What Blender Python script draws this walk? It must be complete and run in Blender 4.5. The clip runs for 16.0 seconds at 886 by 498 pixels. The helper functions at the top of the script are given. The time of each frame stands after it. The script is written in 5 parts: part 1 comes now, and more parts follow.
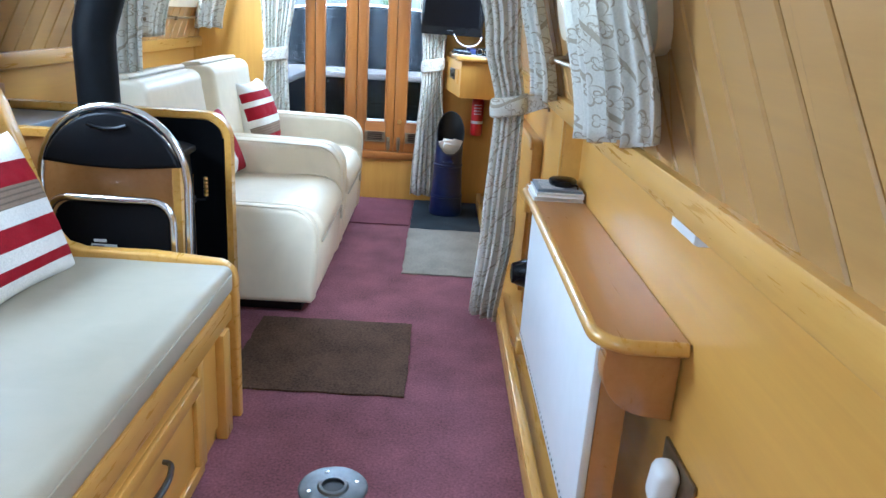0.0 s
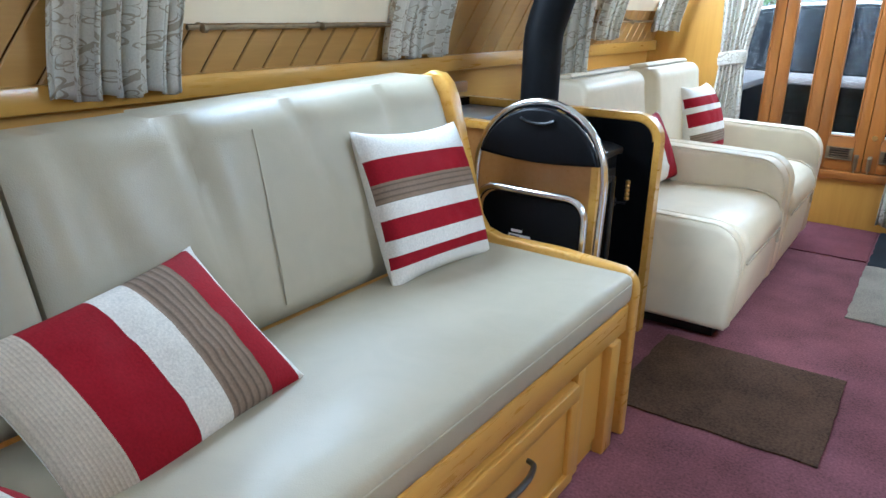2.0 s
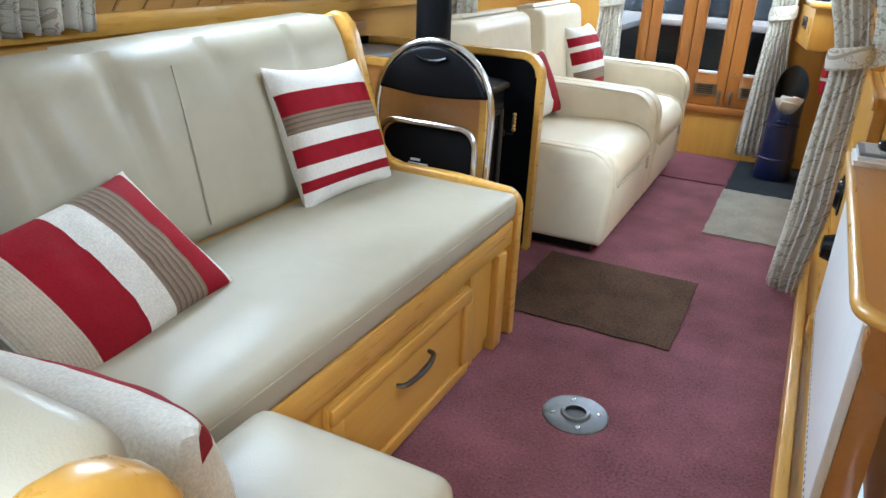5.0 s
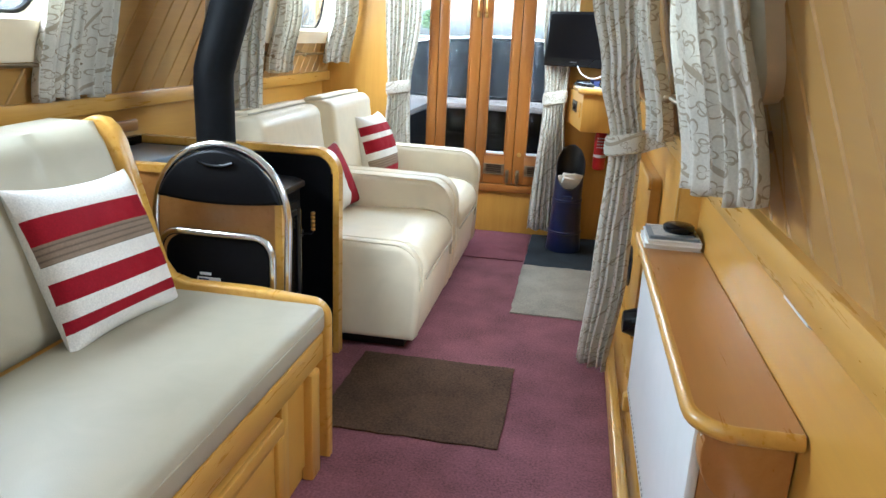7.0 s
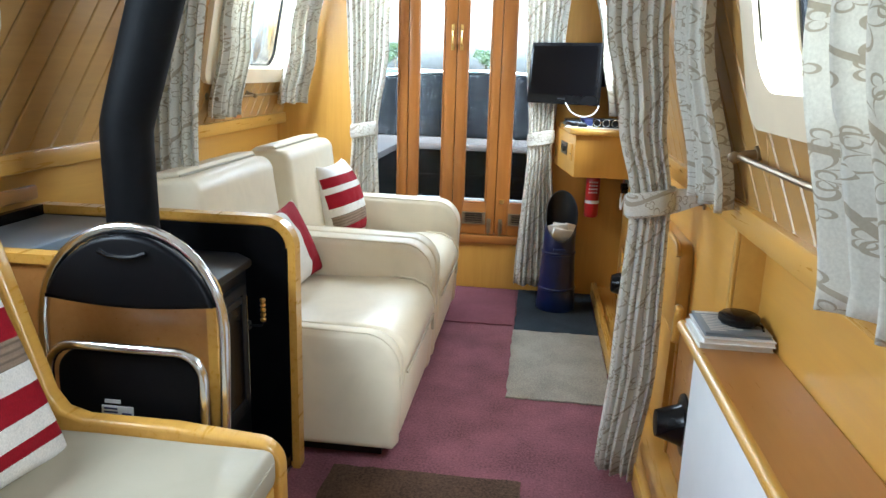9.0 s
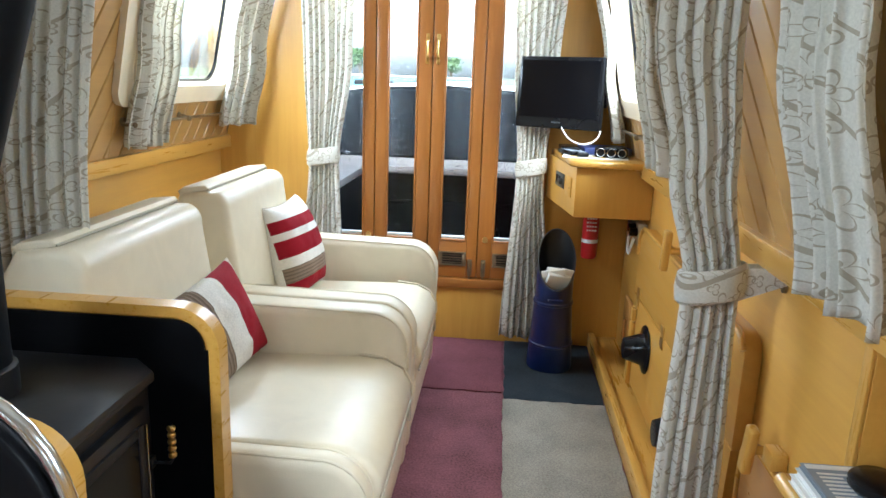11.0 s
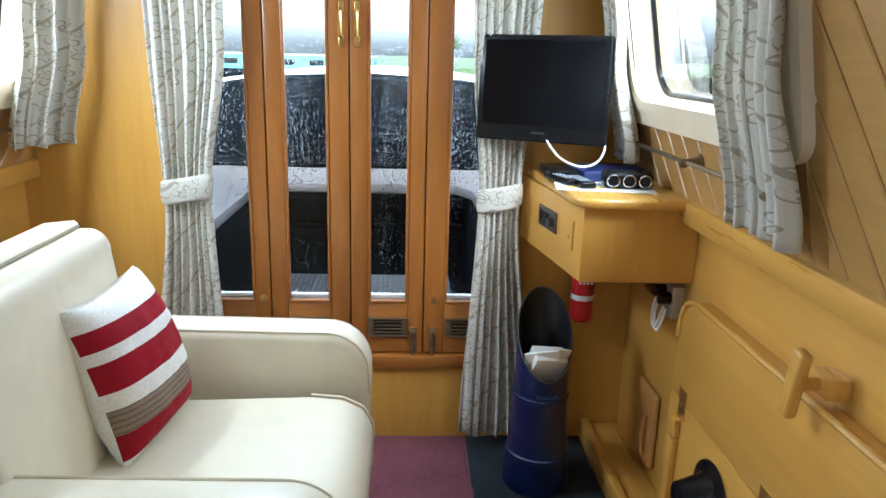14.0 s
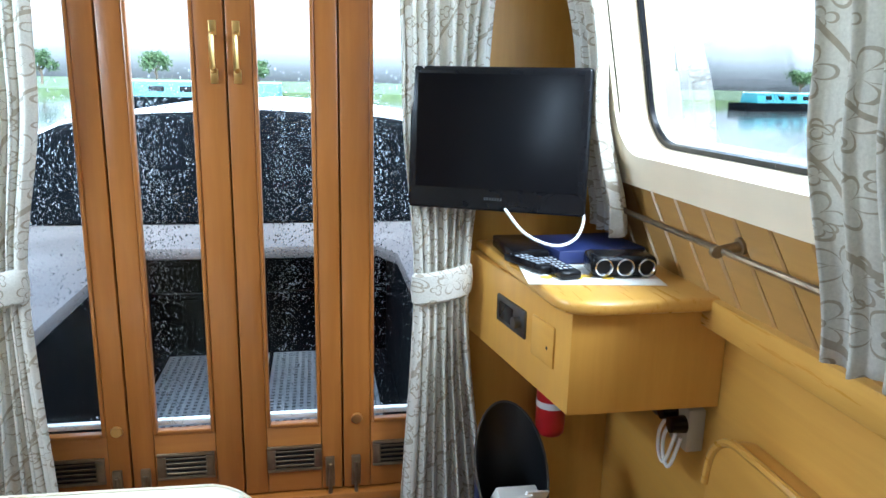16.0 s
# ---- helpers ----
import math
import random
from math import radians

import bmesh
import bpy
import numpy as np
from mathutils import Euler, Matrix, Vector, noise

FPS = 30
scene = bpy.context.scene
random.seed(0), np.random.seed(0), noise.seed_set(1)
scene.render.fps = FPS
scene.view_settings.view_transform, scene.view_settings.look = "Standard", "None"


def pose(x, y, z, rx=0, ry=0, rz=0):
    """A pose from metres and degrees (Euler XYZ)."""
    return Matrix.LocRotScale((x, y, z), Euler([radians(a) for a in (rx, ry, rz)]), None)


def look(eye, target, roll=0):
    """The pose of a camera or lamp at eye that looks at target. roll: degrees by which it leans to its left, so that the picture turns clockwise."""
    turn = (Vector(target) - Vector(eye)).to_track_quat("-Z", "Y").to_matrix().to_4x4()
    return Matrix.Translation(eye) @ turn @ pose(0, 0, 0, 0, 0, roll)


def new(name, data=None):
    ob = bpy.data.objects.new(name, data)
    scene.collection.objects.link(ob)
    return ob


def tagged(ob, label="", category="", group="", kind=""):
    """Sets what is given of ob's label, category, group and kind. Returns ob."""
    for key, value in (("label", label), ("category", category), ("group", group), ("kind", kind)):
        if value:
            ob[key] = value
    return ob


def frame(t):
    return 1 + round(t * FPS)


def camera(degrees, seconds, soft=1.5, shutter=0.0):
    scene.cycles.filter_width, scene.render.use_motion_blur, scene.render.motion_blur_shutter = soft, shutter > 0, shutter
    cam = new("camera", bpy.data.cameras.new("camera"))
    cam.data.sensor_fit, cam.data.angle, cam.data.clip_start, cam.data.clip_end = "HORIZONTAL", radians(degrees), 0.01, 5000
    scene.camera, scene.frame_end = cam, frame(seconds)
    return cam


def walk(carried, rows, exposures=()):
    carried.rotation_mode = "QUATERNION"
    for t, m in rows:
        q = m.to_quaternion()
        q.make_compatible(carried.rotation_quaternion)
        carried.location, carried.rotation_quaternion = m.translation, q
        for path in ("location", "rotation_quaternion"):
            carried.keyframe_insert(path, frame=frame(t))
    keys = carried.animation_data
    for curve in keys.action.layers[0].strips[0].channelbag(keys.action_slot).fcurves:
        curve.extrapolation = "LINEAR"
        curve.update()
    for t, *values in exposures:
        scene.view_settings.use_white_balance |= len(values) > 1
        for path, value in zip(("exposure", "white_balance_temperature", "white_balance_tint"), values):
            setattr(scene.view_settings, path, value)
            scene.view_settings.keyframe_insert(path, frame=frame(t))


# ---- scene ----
cam = camera(63.6, 16.0)
PATH = [
    (0, (-0.05, 0.575, 1.149), (-0.015, 2.476, 0.529), 3.7),
    (0.5, (-0.059, 0.641, 1.154), (-0.173, 2.536, 0.526), 3.4),
    (1, (-0.054, 0.689, 1.144), (-0.463, 2.535, 0.492), 2.3),
    (1.5, (-0.061, 0.72, 1.124), (-0.801, 2.45, 0.446), 1.2),
    (2, (-0.021, 0.724, 1.107), (-1.095, 2.284, 0.464), 1.2),
    (2.5, (0.016, 0.731, 1.1), (-1.157, 2.183, 0.383), 1.8),
    (3, (0.051, 0.663, 1.107), (-1.148, 2.07, 0.343), 1.4),
    (5.5, (0.107, 0.521, 1.138), (-0.562, 2.244, 0.374), 3.1),
    (6, (0.093, 0.558, 1.144), (-0.44, 2.347, 0.427), 3.3),
    (6.5, (0.07, 0.599, 1.166), (-0.328, 2.462, 0.556), 2.3),
    (7, (0.032, 0.686, 1.177), (-0.299, 2.574, 0.607), 2.6),
    (7.5, (0.0, 0.788, 1.179), (-0.39, 2.662, 0.599), 2.3),
    (8, (-0.029, 0.89, 1.184), (-0.302, 2.776, 0.578), 2.4),
    (8.5, (-0.084, 1.047, 1.191), (-0.327, 2.964, 0.673), 1.6),
    (10.8, (-0.190, 1.715, 1.205), (-0.416, 3.648, 0.745), 2.5),
    (11, (-0.234, 1.784, 1.242), (-0.383, 3.722, 0.773), 2.1),
    (11.5, (-0.306, 1.962, 1.238), (-0.345, 3.902, 0.752), 2.1),
    (12, (-0.313, 2.151, 1.232), (-0.397, 4.096, 0.772), 1.6),
    (12.5, (-0.314, 2.346, 1.261), (-0.39, 4.297, 0.824), 2.9),
    (13, (-0.281, 2.485, 1.214), (-0.338, 4.425, 0.733), 2.3),
    (13.5, (-0.339, 2.691, 1.272), (-0.298, 4.638, 0.819), 1.9),
    (14, (-0.384, 2.85, 1.273), (-0.282, 4.779, 0.754), 1.6),
    (14.5, (-0.389, 3.02, 1.289), (-0.296, 4.965, 0.833), 2.2),
    (15, (-0.376, 3.179, 1.289), (-0.254, 5.118, 0.813), 3.7),
    (15.5, (-0.351, 3.302, 1.287), (-0.152, 5.231, 0.796), 3.0),
    (16, (-0.376, 3.451, 1.303), (-0.033, 5.37, 0.854), 1.2),
]
TINT = 3.0
walk(cam, [(t, look(eye, target, roll)) for t, eye, target, roll in PATH], [(t, stops, kelvin, TINT) for t, stops, kelvin in ((0.0, 3.4, 4600.0), (1.0, 3.35, 4650.0), (2.5, 3.1, 5000.0), (5.5, 3.3, 5250.0), (8.5, 3.1, 5350.0), (11.5, 3.1, 5350.0), (13.5, 2.75, 5250.0), (16.0, 2.75, 5000.0))])

# ---- world, sun and large lights ----
world = bpy.data.worlds.new("overcast")
scene.world = world
world.use_nodes = True
wn, wl = world.node_tree.nodes, world.node_tree.links
sky = wn.new("ShaderNodeTexSky")
sky.sky_type, sky.sun_disc = "NISHITA", False
sky.sun_elevation, sky.sun_rotation = radians(48), radians(200)
sky.air_density, sky.dust_density = 1.0, 4.0
hsv = wn.new("ShaderNodeHueSaturation")
hsv.inputs["Saturation"].default_value = 0.3
wl.new(sky.outputs[0], hsv.inputs["Color"])
wl.new(hsv.outputs[0], wn["Background"].inputs["Color"])
wn["Background"].inputs["Strength"].default_value = 0.15

sun_data = bpy.data.lights.new("sun", "SUN")
sun_data.energy, sun_data.angle, sun_data.color = 1.2, radians(25), (1.0, 0.97, 0.93)
sun = new("sun", sun_data)
sun.matrix_world = look((6, -10, 14), (0, 3, 0))


def window_light(eye, target, w, h, power):
    data = bpy.data.lights.new("window_light", "AREA")
    data.shape, data.size, data.size_y, data.energy = "RECTANGLE", w, h, power
    data.color = (0.93, 0.97, 1.0)
    ob = new("window_light", data)
    ob.matrix_world = look(eye, target)
    return ob


FRONT_Y = 5.08
MID = -0.60          # the boat's centre line
# fill lamps at the windows; those at 0.0 and -1.6 are added, unseen
for sx in (1, -1):
    for y, p in ((2.30 if sx > 0 else 2.21, 0.95 if sx > 0 else 2.15), (0.0, 0.65), (-1.6, 0.6)):
        window_light((MID + sx * 0.93, y, 1.43), (MID, y, 0.9), 0.34 if sx > 0 and y > 1 else 0.6, 0.40, p)
    # added lamps stand in for sky light through the forward windows' upper part
    window_light((MID + sx * 0.90, 4.5, 1.60), (MID - sx * 0.2, 4.3, 0.7), 0.66, 0.12, 1.0 if sx > 0 else 2.3)
# added lamp stands in for sky light through the door tops
window_light((-0.57, FRONT_Y + 0.10, 1.66), (-0.57, 3.4, 0.5), 0.95, 0.20, 4.6)


# ---- materials ----
def node_mat(name, rough=0.5, metal=0.0, coat=0.0):
    m = bpy.data.materials.new(name)
    m.use_nodes = True
    nt = m.node_tree
    b = nt.nodes["Principled BSDF"]
    b.inputs["Roughness"].default_value, b.inputs["Metallic"].default_value = rough, metal
    b.inputs["Coat Weight"].default_value = coat
    b.inputs["Coat Roughness"].default_value = 0.18
    return m, nt, b


def link(nt, a, b):
    nt.links.new(a, b)


def coords(nt, scale=(1, 1, 1), kind="Object"):
    tc, mp = nt.nodes.new("ShaderNodeTexCoord"), nt.nodes.new("ShaderNodeMapping")
    mp.inputs["Scale"].default_value = scale
    link(nt, tc.outputs[kind], mp.inputs["Vector"])
    return mp.outputs[0]


def noise_tex(nt, vec, scale, detail=4.0, rough=0.55, distort=0.0):
    n = nt.nodes.new("ShaderNodeTexNoise")
    n.inputs["Scale"].default_value, n.inputs["Detail"].default_value = scale, detail
    n.inputs["Roughness"].default_value, n.inputs["Distortion"].default_value = rough, distort
    link(nt, vec, n.inputs["Vector"])
    return n.outputs["Fac"]


def ramp(nt, fac, stops):
    r = nt.nodes.new("ShaderNodeValToRGB")
    e = r.color_ramp.elements
    while len(e) < len(stops):
        e.new(0.5)
    for el, (p, c) in zip(e, stops):
        el.position, el.color = p, (*c, 1)
    link(nt, fac, r.inputs[0])
    return r.outputs[0]


def mix(nt, fac, a, b, mode="MIX"):
    n = nt.nodes.new("ShaderNodeMix")
    n.data_type, n.blend_type = "RGBA", mode
    for val, sock in ((fac, n.inputs[0]), (a, n.inputs[6]), (b, n.inputs[7])):
        if isinstance(val, (int, float)):
            sock.default_value = val
        elif isinstance(val, tuple):
            sock.default_value = (*val, 1)
        else:
            link(nt, val, sock)
    return n.outputs[2]


def math_node(nt, op, a, b=0.0):
    n = nt.nodes.new("ShaderNodeMath")
    n.operation = op
    for val, sock in ((a, n.inputs[0]), (b, n.inputs[1])):
        if isinstance(val, (int, float)):
            sock.default_value = val
        else:
            link(nt, val, sock)
    return n.outputs[0]


def bump(nt, b, height, strength, dist=0.002):
    n = nt.nodes.new("ShaderNodeBump")
    n.inputs["Strength"].default_value, n.inputs["Distance"].default_value = strength, dist
    link(nt, height, n.inputs["Height"])
    link(nt, n.outputs[0], b.inputs["Normal"])


def wood(name, dark, light, axis="y", rough=0.36, coat=0.25, grain=1.0, vary=0.0):
    m, nt, b = node_mat(name, rough, 0.0, coat)
    s = {"x": (0.6, 9, 9), "y": (9, 0.6, 9), "z": (9, 9, 0.6)}[axis]
    fine = noise_tex(nt, coords(nt, s), 7.0 * grain, 6, 0.65, 0.4)
    broad = noise_tex(nt, coords(nt, tuple(0.35 * k for k in s)), 3.0, 3, 0.5, 1.2)
    f = math_node(nt, "ADD", math_node(nt, "MULTIPLY", fine, 0.55), math_node(nt, "MULTIPLY", broad, 0.45))
    mid = tuple((p + q) / 2 for p, q in zip(dark, light))
    col = ramp(nt, f, [(0.3, dark), (0.5, mid), (0.68, light)])
    blotch = noise_tex(nt, coords(nt), 1.6, 3)
    col = mix(nt, 0.35, col, ramp(nt, blotch, [(0.3, tuple(0.75 * c for c in mid)), (0.7, light)]))
    if vary:
        oi = nt.nodes.new("ShaderNodeObjectInfo")
        col = mix(nt, math_node(nt, "MULTIPLY", oi.outputs["Random"], vary), col, tuple(0.6 * c for c in dark))
    link(nt, col, b.inputs["Base Color"])
    link(nt, ramp(nt, fine, [(0.2, (rough - .07,) * 3), (0.8, (rough + .12,) * 3)]), b.inputs["Roughness"])
    bump(nt, b, fine, 0.12, 0.001)
    return m


def plain(name, col, rough=0.5, metal=0.0, coat=0.0, spot=0.18, scale=30.0, bumpy=0.1, scuff=1.5):
    m, nt, b = node_mat(name, rough, metal, coat)
    v = coords(nt)
    n1, n2 = noise_tex(nt, v, scale, 5), noise_tex(nt, v, scuff, 3)
    lo, hi = tuple(c * (1 - spot) for c in col), tuple(min(1, c * (1 + spot)) for c in col)
    c1 = ramp(nt, n1, [(0.3, lo), (0.7, hi)])
    link(nt, mix(nt, 0.4, c1, ramp(nt, n2, [(0.35, lo), (0.65, hi)])), b.inputs["Base Color"])
    link(nt, ramp(nt, n2, [(0.3, (max(0.03, rough * 0.8),) * 3), (0.7, (min(1, rough * 1.25),) * 3)]), b.inputs["Roughness"])
    if bumpy:
        bump(nt, b, n1, bumpy, 0.002)
    return m


def leather(name, col, rough=0.38):
    m, nt, b = node_mat(name, rough, 0.0, 0.1)
    v = coords(nt)
    vo = nt.nodes.new("ShaderNodeTexVoronoi")
    vo.inputs["Scale"].default_value = 420
    link(nt, v, vo.inputs["Vector"])
    crease, soil = noise_tex(nt, v, 9, 4, 0.5, 1.0), noise_tex(nt, v, 2.5, 3)
    link(nt, mix(nt, 0.5, ramp(nt, crease, [(0.35, tuple(.9 * c for c in col)), (0.6, col)]), ramp(nt, soil, [(0.3, tuple(.88 * c for c in col)), (0.7, col)])), b.inputs["Base Color"])
    link(nt, ramp(nt, soil, [(0.3, (rough - .08,) * 3), (0.7, (rough + .12,) * 3)]), b.inputs["Roughness"])
    h = math_node(nt, "ADD", math_node(nt, "MULTIPLY", vo.outputs["Distance"], 0.25), math_node(nt, "MULTIPLY", crease, 1.5))
    bump(nt, b, h, 0.22, 0.004)
    return m


def fabric(name, col, weave=700.0, rough=0.9, spot=0.15, rib=0.0):
    m, nt, b = node_mat(name, rough)
    v = coords(nt)
    n1, n2 = noise_tex(nt, v, weave * 0.4, 3), noise_tex(nt, v, 6, 4)
    lo, hi = tuple(c * (1 - 1.6 * spot) for c in col), tuple(min(1, c * (1 + spot)) for c in col)
    link(nt, mix(nt, 0.4, ramp(nt, n1, [(0.3, lo), (0.7, hi)]), ramp(nt, n2, [(0.3, lo), (0.7, hi)])), b.inputs["Base Color"])
    h = n1
    if rib:
        w = nt.nodes.new("ShaderNodeTexWave")
        w.bands_direction = "X"
        w.inputs["Scale"].default_value = rib
        uv = nt.nodes.new("ShaderNodeTexCoord")
        link(nt, uv.outputs["UV"], w.inputs["Vector"])
        h = math_node(nt, "ADD", n1, math_node(nt, "MULTIPLY", w.outputs["Fac"], 2.0))
        old = b.inputs["Base Color"].links[0].from_socket
        line = ramp(nt, w.outputs["Fac"], [(0.05, (0.45,) * 3), (0.4, (1.0,) * 3)])
        link(nt, mix(nt, 0.7 if rib < 15 else 0.25, old, line, "MULTIPLY"), b.inputs["Base Color"])
    bump(nt, b, h, 0.35, 0.002)
    b.inputs["Specular IOR Level"].default_value = 0.2
    return m


def curtain_mat():
    m, nt, b = node_mat("curtain_print", 0.85)
    uv = coords(nt, (1, 1, 1), "UV")
    # sprays of looped petals round scattered points, joined by wandering stems
    def sprays(scale, size, petals, w, off):
        mp = nt.nodes.new("ShaderNodeMapping")
        mp.inputs["Location"].default_value = (off, off * 0.7, 0)
        link(nt, uv, mp.inputs["Vector"])
        vo = nt.nodes.new("ShaderNodeTexVoronoi")
        vo.voronoi_dimensions = "2D"
        vo.inputs["Scale"].default_value, vo.inputs["Randomness"].default_value = scale, 0.6
        link(nt, mp.outputs[0], vo.inputs["Vector"])
        sub, sep = nt.nodes.new("ShaderNodeVectorMath"), nt.nodes.new("ShaderNodeSeparateXYZ")
        sub.operation = "SUBTRACT"
        link(nt, mp.outputs[0], sub.inputs[0])
        link(nt, vo.outputs["Position"], sub.inputs[1])
        link(nt, sub.outputs[0], sep.inputs[0])
        th = math_node(nt, "ARCTAN2", sep.outputs[1], sep.outputs[0])
        r = math_node(nt, "SQRT", math_node(nt, "ADD", math_node(nt, "MULTIPLY", sep.outputs[0], sep.outputs[0]), math_node(nt, "MULTIPLY", sep.outputs[1], sep.outputs[1])))
        lobe = math_node(nt, "ABSOLUTE", math_node(nt, "SINE", math_node(nt, "MULTIPLY", th, petals / 2)))
        rim = math_node(nt, "MULTIPLY", math_node(nt, "ADD", math_node(nt, "MULTIPLY", math_node(nt, "POWER", lobe, 0.7), 0.8), 0.2), size)
        return math_node(nt, "LESS_THAN", math_node(nt, "ABSOLUTE", math_node(nt, "SUBTRACT", r, rim)), w)
    def stems(rot, scale, dist, w, off):
        mp = nt.nodes.new("ShaderNodeMapping")
        mp.inputs["Rotation"].default_value, mp.inputs["Location"].default_value = (0, 0, rot), (off, 0, 0)
        link(nt, uv, mp.inputs["Vector"])
        wv = nt.nodes.new("ShaderNodeTexWave")
        wv.inputs["Scale"].default_value, wv.inputs["Distortion"].default_value = scale, dist
        wv.inputs["Detail"].default_value, wv.inputs["Detail Scale"].default_value = 1.0, 1.0
        link(nt, mp.outputs[0], wv.inputs["Vector"])
        return math_node(nt, "GREATER_THAN", wv.outputs["Fac"], w)
    patt = math_node(nt, "MAXIMUM", sprays(13, 0.030, 5, 0.0021, 0.0), sprays(17, 0.012, 3, 0.0015, 3.1))
    patt = math_node(nt, "MAXIMUM", patt, stems(0.9, 2.4, 6.0, 0.992, 0.3))
    weave = noise_tex(nt, coords(nt), 240, 3)
    cloth = ramp(nt, weave, [(0.3, (0.69, 0.665, 0.585)), (0.7, (0.81, 0.785, 0.70))])
    col = mix(nt, math_node(nt, "MULTIPLY", patt, 0.66), cloth, (0.33, 0.26, 0.15))
    link(nt, col, b.inputs["Base Color"])
    bump(nt, b, weave, 0.2, 0.001)
    tr = nt.nodes.new("ShaderNodeBsdfTranslucent")
    link(nt, col, tr.inputs["Color"])
    mx = nt.nodes.new("ShaderNodeMixShader")
    mx.inputs[0].default_value = 0.32
    link(nt, b.outputs[0], mx.inputs[1])
    link(nt, tr.outputs[0], mx.inputs[2])
    link(nt, mx.outputs[0], nt.nodes["Material Output"].inputs["Surface"])
    return m


def glass_mat(name="window_glass", rough=0.0):
    m, nt, b = node_mat(name, rough)
    tp, gl, fr, mx = (nt.nodes.new(k) for k in ("ShaderNodeBsdfTransparent", "ShaderNodeBsdfGlossy", "ShaderNodeFresnel", "ShaderNodeMixShader"))
    tp.inputs["Color"].default_value = (0.95, 0.97, 0.97, 1)
    gl.inputs["Roughness"].default_value = 0.02
    fr.inputs["IOR"].default_value = 1.22
    link(nt, fr.outputs[0], mx.inputs[0])
    link(nt, tp.outputs[0], mx.inputs[1])
    link(nt, gl.outputs[0], mx.inputs[2])
    link(nt, mx.outputs[0], nt.nodes["Material Output"].inputs["Surface"])
    return m


PLY = wood("varnished_ply", (0.52, 0.262, 0.036), (0.69, 0.382, 0.068), "y", 0.38, 0.2, 0.7)
PLY_Z = wood("varnished_ply_upright", (0.52, 0.262, 0.036), (0.69, 0.382, 0.068), "z", 0.38, 0.2, 0.7)
TRIM = wood("varnished_beech_trim", (0.53, 0.27, 0.04), (0.71, 0.405, 0.078), "y", 0.28, 0.4)
TRIM_Z = wood("varnished_beech_trim_upright", (0.53, 0.27, 0.04), (0.71, 0.405, 0.078), "z", 0.28, 0.4)
SHELF = wood("varnished_shelf_wood", (0.40, 0.175, 0.04), (0.52, 0.26, 0.075), "y", 0.3, 0.4)
PINE = wood("pine_boards", (0.36, 0.185, 0.042), (0.54, 0.315, 0.085), "y", 0.4, 0.15, 1.0, 0.22)
DOORWOOD = wood("hardwood_door", (0.27, 0.088, 0.011), (0.42, 0.16, 0.025), "z", 0.35, 0.3)
DOORWOOD_X = wood("hardwood_door_rail", (0.27, 0.088, 0.011), (0.42, 0.16, 0.025), "x", 0.35, 0.3)
CREAM = plain("cream_painted_surround", (0.80, 0.69, 0.50), 0.35, 0, 0.1, 0.05, 12, 0.03)
CARPET = fabric("maroon_carpet", (0.215, 0.086, 0.103), 330, 0.97, 0.36)
MAT_MAROON = fabric("maroon_mat", (0.185, 0.066, 0.082), 500, 0.97, 0.25)
MAT_BROWN = fabric("brown_mat", (0.105, 0.062, 0.040), 300, 0.97, 0.42)
MAT_GREY = fabric("grey_mat", (0.28, 0.25, 0.205), 420, 0.97, 0.28)
MAT_DARK = fabric("charcoal_mat", (0.027, 0.034, 0.042), 420, 0.97, 0.3)
LEATHER = leather("cream_leather", (0.76, 0.675, 0.50), 0.36)
VINYL = leather("beige_vinyl", (0.44, 0.395, 0.29), 0.48)
CURTAIN = curtain_mat()
WHITE_CLOTH = fabric("white_cloth", (0.80, 0.77, 0.71), 600)
RED_CLOTH = fabric("crimson_cloth", (0.28, 0.004, 0.014), 600, 0.75)
TAUPE_CLOTH = fabric("taupe_cloth", (0.27, 0.20, 0.145), 600, 0.85, 0.15, 9)
CORD_CLOTH = fabric("cream_cord_cloth", (0.62, 0.54, 0.43), 600, 0.9, 0.15, 20)
BLACK_VINYL = plain("black_vinyl", (0.0045, 0.0045, 0.0055), 0.42, 0, 0, 0.2, 60, 0.12)
BLACK_IRON = plain("matt_black_iron", (0.006, 0.006, 0.007), 0.42, 0.0, 0, 0.3, 50, 0.2)
FLUE = plain("flue_paint", (0.0045, 0.005, 0.006), 0.6, 0.0, 0, 0.3, 50, 0.15)
BLACK_TILE = plain("black_hearth_lining", (0.0035, 0.0035, 0.004), 0.3, 0, 0, 0.3, 25, 0.05)
BLACK_GLOSS = plain("black_plastic", (0.006, 0.006, 0.007), 0.25, 0, 0.05, 0.2, 40, 0.0)
SCREEN = plain("dark_screen", (0.004, 0.004, 0.005), 0.15, 0, 0.0, 0.1, 3, 0.0)
CHROME = plain("chrome", (0.72, 0.73, 0.75), 0.16, 1.0, 0, 0.06, 40, 0.02)
STEEL = plain("brushed_steel", (0.14, 0.145, 0.15), 0.38, 1.0, 0, 0.15, 60, 0.05)
BRASS = plain("aged_brass", (0.80, 0.56, 0.20), 0.32, 1.0, 0, 0.2, 40, 0.05)
BRONZE = plain("dull_bronze", (0.30, 0.235, 0.15), 0.45, 1.0, 0, 0.3, 40, 0.1)
WHITE_MET = plain("white_enamel", (0.84, 0.86, 0.86), 0.32, 0, 0.1, 0.03, 20, 0.02)
WHITE_PL = plain("white_plastic", (0.80, 0.80, 0.78), 0.4, 0, 0, 0.04, 20, 0.0)
NAVY = plain("navy_enamel", (0.003, 0.011, 0.062), 0.3, 0, 0.12, 0.3, 30, 0.04)
